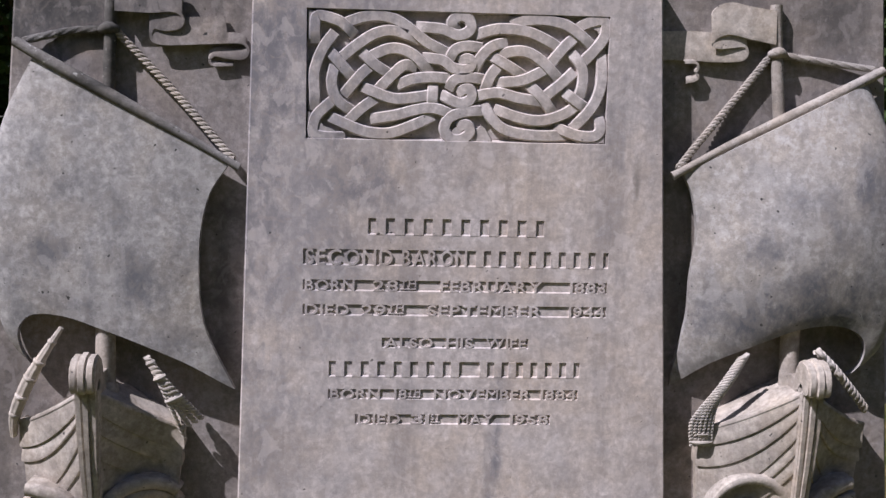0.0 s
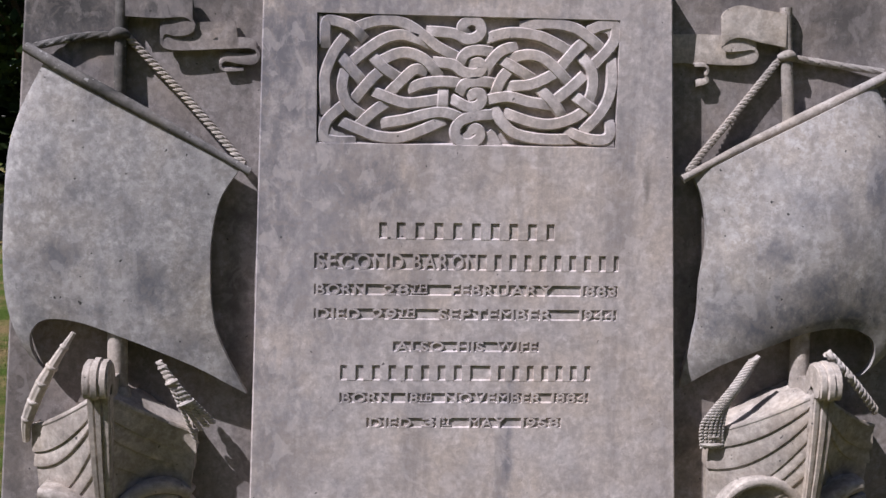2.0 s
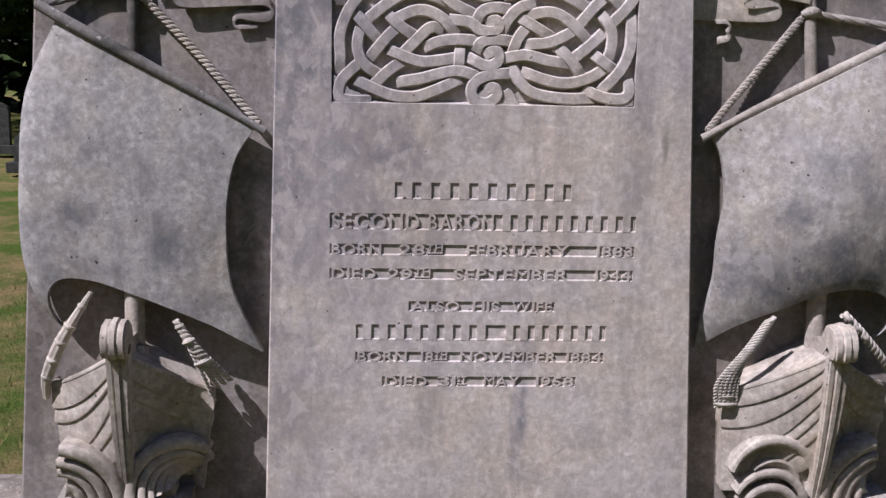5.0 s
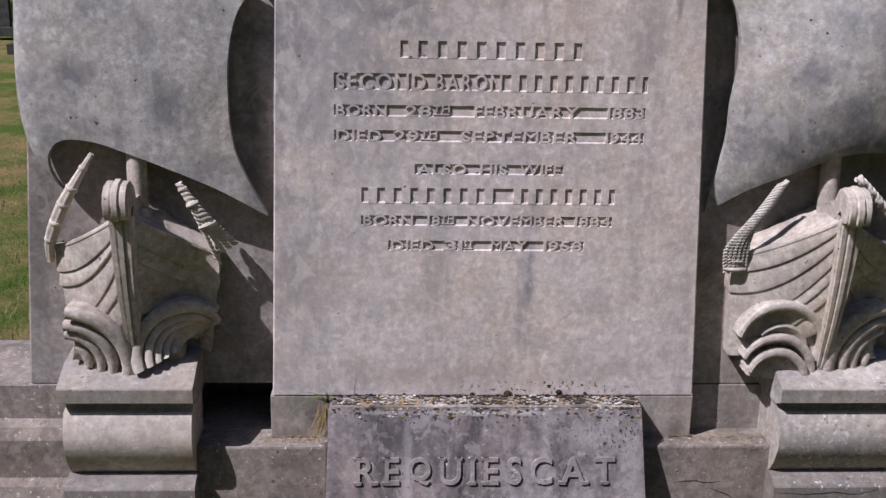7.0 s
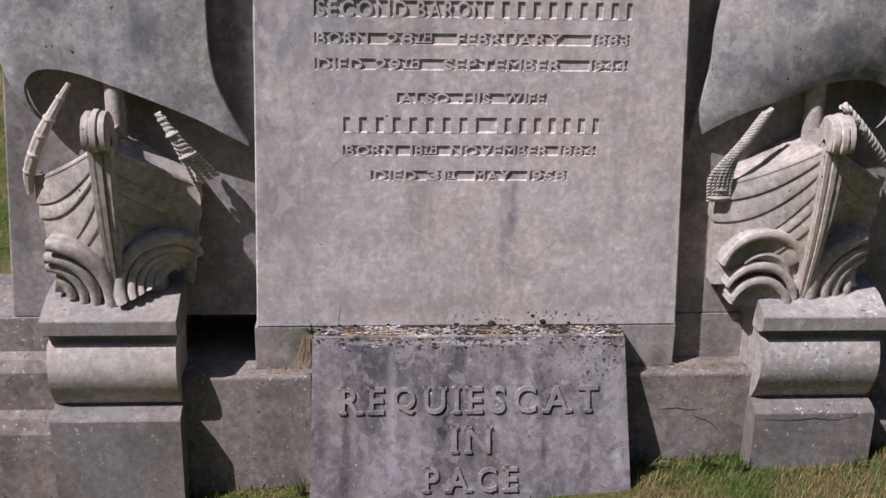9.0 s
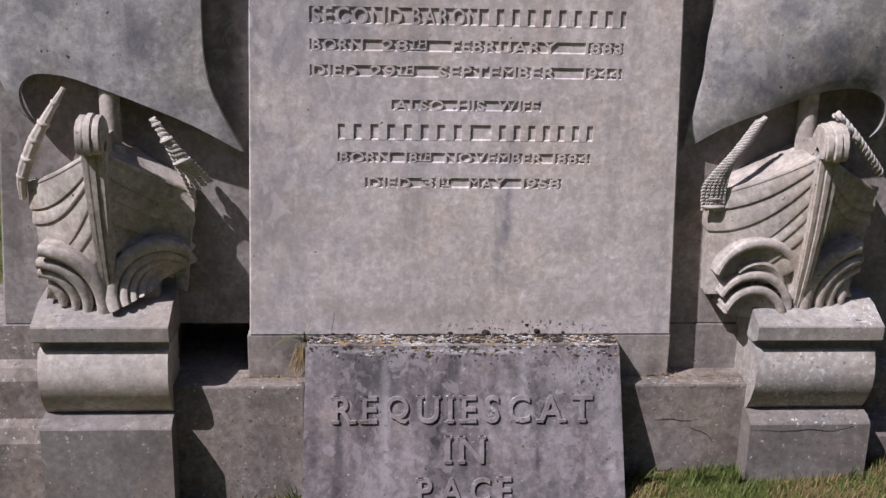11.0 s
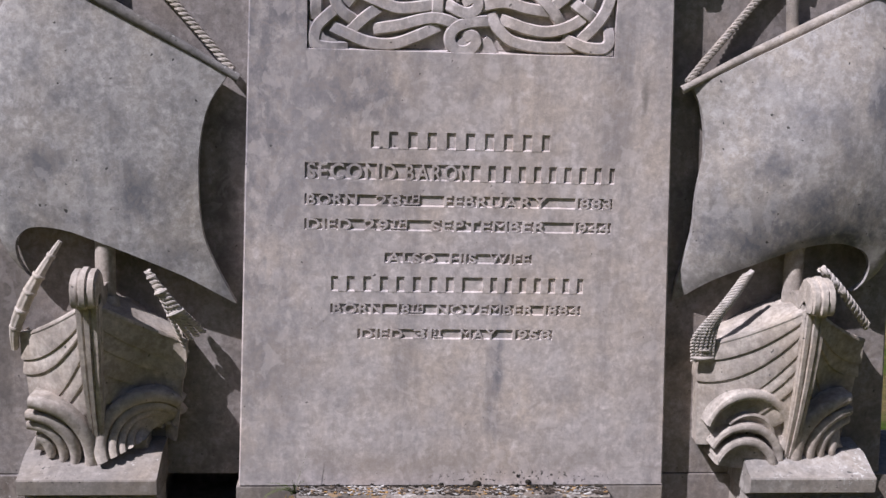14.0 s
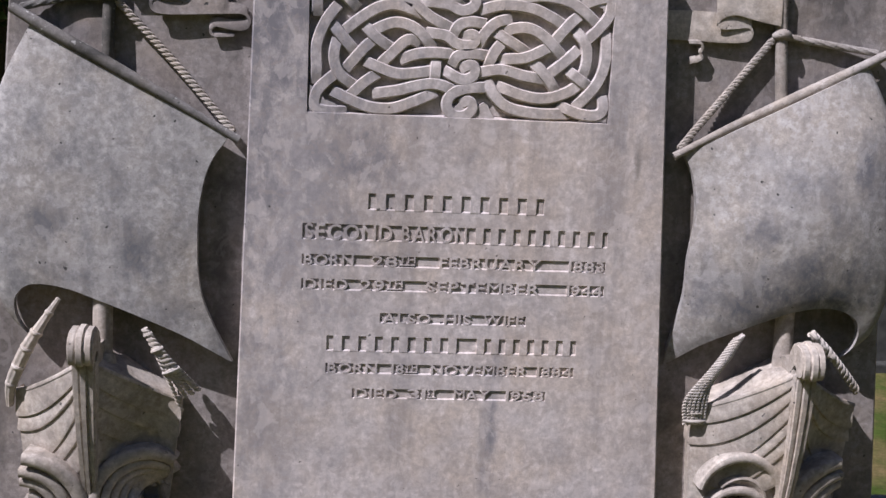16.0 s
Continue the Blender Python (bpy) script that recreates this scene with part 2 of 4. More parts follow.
M_BASE = stone("base_course_stone", (0.34, 0.302, 0.27), (0.1, 0.085, 0.072), 0.6, streak=0.3, speck=0.5, bump=0.4, patch=0.4, blots=((-0.47, 0.28, 0.06, 0.1, 0.8, (0.09, 0.075, 0.06)), (-0.52, 0.24, 0.1, 0.04, 0.7, (0.1, 0.085, 0.07)), (0.57, 0.25, 0.05, 0.06, 0.6)))
M_STEP = stone("step_stone", (0.245, 0.214, 0.19), (0.07, 0.062, 0.055), 0.65, lichen=0.6, streak=0.3, bump=0.45, patch=0.5, mottle=1.3)
# leaf green darkened to carry the shade inside the trees
M_LEAF = plain("leaf", (0.02, 0.04, 0.01), (0.045, 0.07, 0.02), 3.0)
M_BARK = plain("bark", (0.06, 0.045, 0.03), (0.1, 0.08, 0.06), 20)
M_GRASS = plain("grass_blade", (0.065, 0.11, 0.022), (0.15, 0.165, 0.05), 6.0)
M_DRY = plain("dry_grass", (0.19, 0.135, 0.065), (0.29, 0.21, 0.1), 9.0)
# headstone colour lowered to hold the tree shade they stand in
M_SHADED_STONE = plain("shaded_headstone", (0.03, 0.03, 0.028), (0.06, 0.06, 0.055), 12)


# ---- building helpers ----
def mesh_of(name, bm, material, smooth=False, angle=35):
    bmesh.ops.recalc_face_normals(bm, faces=bm.faces)
    me = bpy.data.meshes.new(name)
    bm.to_mesh(me)
    bm.free()
    me.materials.append(material)
    if smooth:
        for p in me.polygons:
            p.use_smooth = True
        me.set_sharp_from_angle(angle=radians(angle))
    return me


def part(name, bm, material, parent=None, label="", smooth=False, angle=35):
    ob = new(name, mesh_of(name, bm, material, smooth, angle))
    if parent:
        ob.parent = parent
    return tagged(ob, label)


def thing(name, at, label, category, group=""):
    ob = new(name)
    ob.empty_display_size = 0.1
    ob.location = at
    bpy.context.view_layer.update()
    return tagged(ob, label, category, group)


def under(parent, obs):
    """Parents obs to parent and keeps them where they stand."""
    for o in obs:
        o.parent = parent
        o.matrix_parent_inverse = Matrix.Translation(parent.location).inverted()


def spline(pts, n):
    """n + 1 points on a smooth curve through pts, evenly spread."""
    p = [Vector(q) for q in pts]
    if len(p) == 2:
        return [p[0].lerp(p[1], i / n) for i in range(n + 1)]
    ext = [2 * p[0] - p[1], *p, 2 * p[-1] - p[-2]]
    dense = []
    for i in range(len(p) - 1):
        a, b, c, d = ext[i:i + 4]
        for k in range(24):
            t = k / 24
            dense.append(0.5 * (2 * b + (c - a) * t + (2 * a - 5 * b + 4 * c - d) * t * t + (3 * b - a - 3 * c + d) * t ** 3))
    dense.append(p[-1])
    run = [0.0]
    for a, b in zip(dense, dense[1:]):
        run.append(run[-1] + (b - a).length)
    out, j = [], 0
    for i in range(n + 1):
        s = run[-1] * i / n
        while j < len(run) - 2 and run[j + 1] < s:
            j += 1
        f = (s - run[j]) / max(run[j + 1] - run[j], 1e-9)
        out.append(dense[j].lerp(dense[j + 1], min(f, 1)))
    return out


def grid(bm, rows, close=False):
    """Quads between rows of points; returns the rows of vertices."""
    vs = [[bm.verts.new(p) for p in r] for r in rows]
    n = len(rows[0])
    for a, b in zip(vs, vs[1:]):
        for i in range(n if close else n - 1):
            bm.faces.new((a[i], a[(i + 1) % n], b[(i + 1) % n], b[i]))
    return vs


def sweep(bm, path, section, closed=True):
    """Sweeps a section, made by section(f, tangent frame) as offsets (side, up), along path with its side in the plane of the wall."""
    rows = []
    for i, p in enumerate(path):
        a, b = path[max(i - 1, 0)], path[min(i + 1, len(path) - 1)]
        t = (b - a).normalized()
        up = Vector((0, -1, 0))
        up = (up - t * up.dot(t)).normalized()
        side = t.cross(up)
        rows.append([p + side * s + up * u for s, u in section(i / (len(path) - 1))])
    vs = grid(bm, rows, closed)
    if closed:
        bm.faces.new(vs[0][::-1])
        bm.faces.new(vs[-1])
    return vs


def tube(bm, pts, radius, n=24, sides=10, taper=None):
    path = spline(pts, n)
    r = lambda f: radius * (taper(f) if taper else 1)
    sweep(bm, path, lambda f: [(r(f) * math.cos(a), r(f) * math.sin(a)) for a in (2 * math.pi * k / sides for k in range(sides))])


def twisted(bm, pts, radius, turns, n=60, strands=3):
    """A laid rope: strands wound round each other."""
    path = spline(pts, n)
    for s in range(strands):
        line = []
        for i, p in enumerate(path):
            a, b = path[max(i - 1, 0)], path[min(i + 1, n)]
            t = (b - a).normalized()
            up = (Vector((0, -1, 0)) - t * Vector((0, -1, 0)).dot(t)).normalized()
            side = t.cross(up)
            w = 2 * math.pi * (turns * i / n + s / strands)
            line.append(p + side * math.cos(w) * radius * 0.5 + up * math.sin(w) * radius * 0.5)
        sweep(bm, line, lambda f: [(radius * 0.56 * math.cos(a), radius * 0.56 * math.sin(a)) for a in (2 * math.pi * k / 6 for k in range(6))])


def extrude_profile(bm, profile, x0, x1, chip=0.0, n=1):
    """A profile in (y, z), closed, run from x0 to x1."""
    rows = [[Vector((x0 + (x1 - x0) * i / n, y, z)) for y, z in profile] for i in range(n + 1)]
    vs = grid(bm, rows, True)
    bm.faces.new(vs[0][::-1])
    bm.faces.new(vs[-1])


def box(bm, x0, x1, y0, y1, z0, z1, bevel=0.0, taper=0.0):
    vs = [bm.verts.new((x, y, z)) for z in (z0, z1) for y in (y0, y1) for x in (x0 + (taper if z == z1 else 0), x1 - (taper if z == z1 else 0))]
    for f in ((0, 1, 3, 2), (4, 6, 7, 5), (0, 4, 5, 1), (2, 3, 7, 6), (0, 2, 6, 4), (1, 5, 7, 3)):
        bm.faces.new([vs[i] for i in f])
    if bevel:
        bmesh.ops.bevel(bm, geom=list({e for v in vs for e in v.link_edges}), offset=bevel, segments=2, profile=0.6, affect="EDGES")


# ---- plan ----
SLAB, WALL, BACK = 3.0, 3.063, 3.42
GROUND, AXIS = -0.07, 0.008

# ---- the memorial's wall, its stepped base ----
def lerp(a, b, f):
    return a + (b - a) * f


def wall_half(z):
    """Half the wall's width, which narrows upwards."""
    return lerp(1.272, 1.165, (z - 0.37) / 1.53)


bm = bmesh.new()
ZT = 2.16
rows = []
for i in range(13):
    z = lerp(0.37, ZT, i / 12)
    h = wall_half(z)
    rows.append([Vector((AXIS + x, y, z)) for x, y in ((-h + 0.006, WALL), (h - 0.006, WALL), (h, WALL + 0.006), (h, BACK), (-h, BACK), (-h, WALL + 0.006))])
vs = grid(bm, rows, True)
bm.faces.new(vs[0][::-1])
bm.faces.new(vs[-1])
memorial_wall = thing("memorial_wall", (AXIS, 3.25, GROUND), "grey weathered limestone memorial wall with a stepped base on grass", "memorial")
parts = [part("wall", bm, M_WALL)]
bm = bmesh.new()
box(bm, AXIS - 1.276, -0.815, WALL - 0.002, BACK, GROUND - 0.12, 0.366, 0.003)
box(bm, -0.583, AXIS + 1.276, WALL - 0.002, BACK, GROUND - 0.12, 0.366, 0.003)
# hollow added so that this shaded stretch of the course comes out dark
box(bm, -0.814, -0.584, BACK - 0.06, BACK, GROUND - 0.12, 0.366, 0.003)
box(bm, -0.814, -0.584, WALL + 0.004, BACK - 0.061, GROUND - 0.12, 0.215, 0.003)
parts.append(part("plinth_course", bm, M_WALL))
bm = bmesh.new()
prof = [(3.06, 0.362), (3.06, 0.262), (3.026, 0.25), (3.01, 0.217), (3.005, 0.105), (2.974, 0.093), (2.954, 0.052), (2.95, GROUND - 0.1), (BACK, GROUND - 0.1), (BACK, 0.362)]
extrude_profile(bm, prof, AXIS - 1.5, AXIS - 1.08)
parts.append(part("stepped_base", bm, M_STEP))
bm = bmesh.new()
extrude_profile(bm, prof, AXIS + 1.08, AXIS + 1.5)
parts.append(part("stepped_base", bm, M_STEP))
under(memorial_wall, parts)


# ---- the inscribed slab ----
S0, S1 = 0.361, 1.985


def slab_x(z, side):
    f = (z - 0.361) / 1.55
    return lerp(-0.578, -0.537, f) if side < 0 else lerp(0.610, 0.537, f)


# lines of lettering: top, bottom, left, right of each sunk band
BANDS = [(1.342, 1.298, -0.231, 0.239), (1.258, 1.215, -0.402, 0.417), (1.176, 1.146, -0.402, 0.416), (1.110, 1.080, -0.402, 0.416),
         (1.021, 0.993, -0.190, 0.206), (0.956, 0.914, -0.331, 0.349), (0.880, 0.852, -0.332, 0.346), (0.811, 0.783, -0.259, 0.272)]
KNOT = (1.884, 1.548, -0.398, 0.397)
SUNK, KSUNK = 0.0048, 0.021
bm = bmesh.new()
cuts = [(KNOT, KSUNK)] + [(b, SUNK) for b in BANDS]


def quad(*p):
    bm.faces.new([bm.verts.new(q) for q in p])


z_hi = S1
CH = 0.004
for (zt, zb, xa, xb), d in cuts + [((S0, S0, 0, 0), 0)]:
    quad((slab_x(z_hi, -1) + CH, SLAB, z_hi), (slab_x(zt, -1) + CH, SLAB, zt), (slab_x(zt, 1) - CH, SLAB, zt), (slab_x(z_hi, 1) - CH, SLAB, z_hi))
    if d:
        quad((slab_x(zt, -1) + CH, SLAB, zt), (slab_x(zb, -1) + CH, SLAB, zb), (xa, SLAB, zb), (xa, SLAB, zt))
        quad((xb, SLAB, zt), (xb, SLAB, zb), (slab_x(zb, 1) - CH, SLAB, zb), (slab_x(zt, 1) - CH, SLAB, zt))
        y = SLAB + d
        e = d * 0.12
        eb = d * (0.9 if d < 0.01 else 0.3)
        quad((xa + e, y, zt - e), (xa + e, y, zb + eb), (xb - e, y, zb + eb), (xb - e, y, zt - e))
        quad((xa, SLAB, zt), (xa, SLAB, zb), (xa + e, y, zb + eb), (xa + e, y, zt - e))
        quad((xb, SLAB, zt), (xb - e, y, zt - e), (xb - e, y, zb + eb), (xb, SLAB, zb))
        quad((xa, SLAB, zt), (xa + e, y, zt - e), (xb - e, y, zt - e), (xb, SLAB, zt))
        quad((xa, SLAB, zb), (xb, SLAB, zb), (xb - e, y, zb + eb), (xa + e, y, zb + eb))
    z_hi = zb
for s in (-1, 1):
    quad((slab_x(S1, s) - s * CH, SLAB, S1), (slab_x(S0, s) - s * CH, SLAB, S0), (slab_x(S0, s), SLAB + CH, S0), (slab_x(S1, s), SLAB + CH, S1))
    quad((slab_x(S1, s), SLAB + CH, S1), (slab_x(S0, s), SLAB + CH, S0), (slab_x(S0, s), WALL + 0.01, S0), (slab_x(S1, s), WALL + 0.01, S1))
for z in (S0, S1):
    quad((slab_x(z, -1), SLAB, z), (slab_x(z, 1), SLAB, z), (slab_x(z, 1), WALL + 0.01, z), (slab_x(z, -1), WALL + 0.01, z))
bmesh.ops.remove_doubles(bm, verts=bm.verts, dist=0.0002)
inscribed_slab = thing("inscribed_slab", (AXIS, SLAB, 0.23), "tall pale limestone slab with knotwork panel and sunk lettering", "gravestone")
parts = [part("slab", bm, M_SLAB)]
bm = bmesh.new()
box(bm, -0.585, 0.612, SLAB + 0.001, WALL + 0.02, 0.225, 0.357, 0.003)
parts.append(part("base_course", bm, M_BASE, None, "brown-grey stone course under the slab"))
under(inscribed_slab, parts)


# ---- step blocks either side of the front block ----
def step_block(x0, x1):
    b = bmesh.new()
    box(b, x0, x1, 2.947, WALL, GROUND - 0.1, 0.228, 0.007)
    ob = part("step_block", b, M_STEP)
    return tagged(ob, "low lichen-spotted stone step block below the slab", "stone block", "step blocks")


step_block(-0.86, -0.425)
step_block(0.45, 0.89)


# ---- the front block ----
def block_y(z):
    return lerp(2.93, 2.868, (0.357 - z) / 0.2)


front_block = thing("inscribed_block", (0.01, 2.9, GROUND), "stained grey stone block with raised capital letters, lichen-crusted top", "stone block")
bm = bmesh.new()
nx, nz = 26, 14
rows = []
rg = random.Random(5)
for j in range(nz + 1):
    z = lerp(0.353, GROUND - 0.06, j / nz)
    f = j / nz
    rows.append([Vector((lerp(lerp(-0.419, -0.431, f), lerp(0.447, 0.47, f), i / nx), block_y(z) + (rg.uniform(-0.001, 0.001)), z)) for i in range(nx + 1)])
top = [[Vector((lerp(-0.417, 0.445, i / nx), y, z + rg.uniform(-0.0015, 0.0015))) for i in range(nx + 1)] for y, z in ((2.998, 0.358), (2.97, 0.359), (2.945, 0.358), (2.934, 0.357))]
vs = grid(bm, rows)
bk = [[Vector((p.x, 2.998, p.z)) for p in (r[0], r[-1])] for r in rows]
for k, c in ((0, 0), (1, -1)):
    for j in range(nz):
        a, b = vs[j][c], vs[j + 1][c]
        bm.faces.new((a, b, bm.verts.new(bk[j + 1][k]), bm.verts.new(bk[j][k])))
bmesh.ops.remove_doubles(bm, verts=bm.verts, dist=0.0003)
parts = [part("block", bm, M_BLOCK, None, "stained grey block with sloping face", True)]
bm = bmesh.new()
rows = [[Vector((q.x, block_y(0.353), 0.3525)) for q in top[0]]] + top[::-1]
rows[0] = [Vector((p.x, 2.9312, 0.353)) for p in rows[0]]
grid(bm, rows)
parts.append(part("crusted_top", bm, M_CRUST, None, "top face crusted with white and ochre lichen", True))
under(front_block, parts)


# ---- pedestals under the ships ----
def pedestal(x0, x1, label, mat, belly_mat):
    ped = thing("pedestal", ((x0 + x1) / 2, 2.95, GROUND), label, "pedestal", "pedestals")
    out = []
    b = bmesh.new()
    extrude_profile(b, [(2.886, 0.428), (2.884, 0.424), (2.886, 0.386), (2.918, 0.37), (2.93, 0.368), (WALL, 0.368), (WALL, 0.478), (2.97, 0.466), (2.91, 0.437)], x0, x1)
    out.append(part("cap", b, mat, None, "chamfered stone cap"))
    b = bmesh.new()
    belly = [(2.93, 0.367), (2.926, 0.353)] + [(2.934 - 0.05 * math.sin(math.pi * (0.16 + 0.82 * k / 16)) ** 0.85, 0.35 - 0.184 * k / 16) for k in range(17)] + [(2.936, 0.158)]
    extrude_profile(b, belly + [(WALL, 0.158), (WALL, 0.367)], x0 + 0.008, x1 - 0.008)
    out.append(part("moulding", b, belly_mat, None, "rounded stone moulding", True, 50))
    b = bmesh.new()
    extrude_profile(b, [(2.934, 0.158), (2.9, 0.152), (2.876, 0.139), (2.872, 0.134), (2.864, GROUND - 0.12), (WALL, GROUND - 0.12), (WALL, 0.157)], x0 + 0.004, x1 - 0.004)
    out.append(part("foot", b, M_FOOT))
    under(ped, out)
    return ped


pedestal(-1.136, -0.778, "moulded limestone pedestal with clean pale belly", M_PED, M_BELLY)
pedestal(0.822, 1.178, "moulded limestone pedestal, lichen-spotted, beside the grass", M_PEDW, M_PEDW)


# ---- the ships ----
def coons(top, bot, left, right, nu, nv):
    t, b, l, r = spline(top, nu), spline(bot, nu), spline(left, nv), spline(right, nv)
    rows = []
    for j in range(nv + 1):
        v = j / nv
        row = []
        for i in range(nu + 1):
            u = i / nu
            row.append(t[i] * (1 - v) + b[i] * v + l[j] * (1 - u) + r[j] * u
                       - (t[0] * (1 - u) * (1 - v) + t[-1] * u * (1 - v) + b[0] * (1 - u) * v + b[-1] * u * v))
        rows.append(row)
    return rows


def bulge(u, v, across, down, full, tuck):
    """How far a sail stands off the wall, u across and v down it."""
    swell = math.sin(math.pi * min(1, 0.02 + u ** 0.8 * across)) ** 0.62
    drop = 0.25 + 0.75 * math.sin(math.pi * (0.04 + down * v)) ** 0.9
    return 0.028 + full * swell * drop - tuck * u ** 3 * v ** 3


def sail_mesh(side):
    top = [(-1.10, 0, 1.742), (-0.98, 0, 1.678), (-0.86, 0, 1.613), (-0.6, 0, 1.474)]
    left = [(-1.10, 0, 1.742), (-1.165, 0, 1.61), (-1.195, 0, 1.50), (-1.205, 0, 1.34), (-1.2, 0, 1.18), (-1.185, 0, 1.07), (-1.155, 0, 0.985), (-1.115, 0, 0.94)]
    if side < 0:
        bot = [(-1.115, 0, 0.94), (-1.134, 0, 1.0), (-1.128, 0, 1.05), (-1.087, 0, 1.082), (-1.004, 0, 1.077), (-0.906, 0, 1.042), (-0.814, 0, 1.003), (-0.704, 0, 0.948), (-0.584, 0, 0.868)]
        right = [(-0.6, 0, 1.474), (-0.647, 0, 1.398), (-0.669, 0, 1.30), (-0.673, 0, 1.20), (-0.669, 0, 1.106), (-0.650, 0, 1.02), (-0.584, 0, 0.868)]
    else:
        bot = [(-1.095, 0, 0.925), (-1.115, 0, 0.965), (-1.115, 0, 1.015), (-1.085, 0, 1.054), (-1.012, 0, 1.074), (-0.912, 0, 1.06), (-0.8, 0, 1.014), (-0.69, 0, 0.96), (-0.592, 0, 0.886)]
        left[-2:] = [(-1.15, 0, 0.975), (-1.095, 0, 0.925)]
        right = [(-0.6, 0, 1.474), (-0.628, 0, 1.408), (-0.638, 0, 1.305), (-0.624, 0, 1.196), (-0.62, 0, 1.083), (-0.594, 0, 0.935), (-0.592, 0, 0.886)]
    nu, nv = 56, 56
    rows = coons(top, bot, left, right, nu, nv)
    bm = bmesh.new()
    front, back = [], []
    for j, row in enumerate(rows):
        v = j / nv
        fr, ba = [], []
        for i, p in enumerate(row):
            u = i / nu
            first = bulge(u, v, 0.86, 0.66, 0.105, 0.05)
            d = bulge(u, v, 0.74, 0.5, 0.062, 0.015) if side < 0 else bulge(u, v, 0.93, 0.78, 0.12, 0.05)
            # outline of the first, fuller shape, scaled from the camera's eye to hold its view
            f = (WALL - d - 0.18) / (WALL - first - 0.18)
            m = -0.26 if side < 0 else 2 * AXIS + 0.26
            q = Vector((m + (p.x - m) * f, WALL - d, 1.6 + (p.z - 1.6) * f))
            fr.append(q)
            ba.append(Vector((q.x, min(WALL - d + 0.022, WALL + 0.004), q.z)))
        front.append(fr)
        back.append(ba)
    a = grid(bm, front)
    b = grid(bm, back)
    edge = [(0, i) for i in range(nu)] + [(j, nu) for j in range(nv)] + [(nv, i) for i in range(nu, 0, -1)] + [(j, 0) for j in range(nv, 0, -1)]
    for (j, i), (k, h) in zip(edge, edge[1:] + edge[:1]):
        bm.faces.new((a[j][i], a[k][h], b[k][h], b[j][i]))
    return bm


XS = -0.938


# per ship and side: heights of the planks' upper edges at the stem and at the hull's end, its reach, the depth of its end, its deck's rise
HULLS = {
    (-1, -1): ((0.893, 0.853, 0.828, 0.772, 0.70, 0.60, 0.48), (0.79, 0.72, 0.68, 0.585, 0.545, 0.51, 0.48), 0.206, 3.0, -0.06),
    (-1, 1): ((0.893, 0.84, 0.785, 0.71, 0.62, 0.53, 0.44), (0.773, 0.71, 0.665, 0.60, 0.56, 0.52, 0.48), 0.228, 3.0, 0.02),
    (1, 1): ((0.905, 0.878, 0.842, 0.79, 0.74, 0.68, 0.58), (0.775, 0.73, 0.668, 0.59, 0.55, 0.51, 0.48), 0.268, 3.004, 0.022),
    (1, -1): ((0.893, 0.853, 0.828, 0.772, 0.70, 0.60, 0.48), (0.79, 0.72, 0.68, 0.585, 0.545, 0.51, 0.48), 0.205, 3.0, -0.06),
}


def stem_y(z):
    """The raked front of the stem."""
    line = ((0.42, 2.97), (0.5, 2.945), (0.575, 2.923), (0.68, 2.9), (0.78, 2.884), (0.9, 2.874))
    z = max(0.42, min(0.9, z))
    for (za, ya), (zb, yb) in zip(line, line[1:]):
        if z <= zb:
            return lerp(ya, yb, (z - za) / (zb - za))
    return line[-1][1]


def hull_point(of, side, s, k, out=0.0):
    """of: which ship; side -1 or 1; s from the stem to the hull's end, past 1 back to the wall; k counts planks down from the gunwale."""
    stem, end, reach, y_end, _ = HULLS[(of, side)]
    i = min(int(k), len(stem) - 2)
    zs, ze = lerp(stem[i], stem[i + 1], k - i), lerp(end[i], end[i + 1], k - i)
    u = min(s, 1.0)
    sag = 1.3 + 0.75 * min(1.0, k / 1.5)
    z = lerp(zs, ze, 1 - (1 - u) ** sag)
    t = max(0.0, min(1.0, (0.893 - z) / 0.46))
    hook = lerp(1.15, 1.45, t)
    x = XS + side * (0.012 + (reach - 0.012) * (1 - (0.2 if of < 0 or side < 0 else 0.07) * t ** 1.5) * u + out)
    y = lerp(stem_y(z) + 0.022, y_end, u ** (hook if side < 0 or of > 0 else 0.78)) - out * 0.7
    if of * side < 0:
        y += 0.09 * min(1.0, t * 1.3) ** 1.3 * math.sin(math.pi * 0.95 * u) ** 0.8
    if s > 1.0:
        x, y = x - side * 0.004, WALL + 0.002
    return Vector((x, y, z))


def plank_mesh(of, side, k):
    """One plank: flush at its upper edge, standing proud at its lower edge."""
    bm = bmesh.new()
    n = 24
    lip = 0.006 if k else 0.0065
    rows = []
    for f, o in ((0.0, 0.0005 if k else 0.003), (0.5, lip * 0.6), (0.86, lip), (1.0, lip * 0.85), (1.0, -0.012)):
        fade = lambda i: 1 - min(1.0, i / n) ** 1.5 if k > 1 and o > 0 else 1.0
        rows.append([hull_point(of, side, i / n, k + f, o * fade(i)) for i in range(n + 2)])
    grid(bm, rows)
    return bm


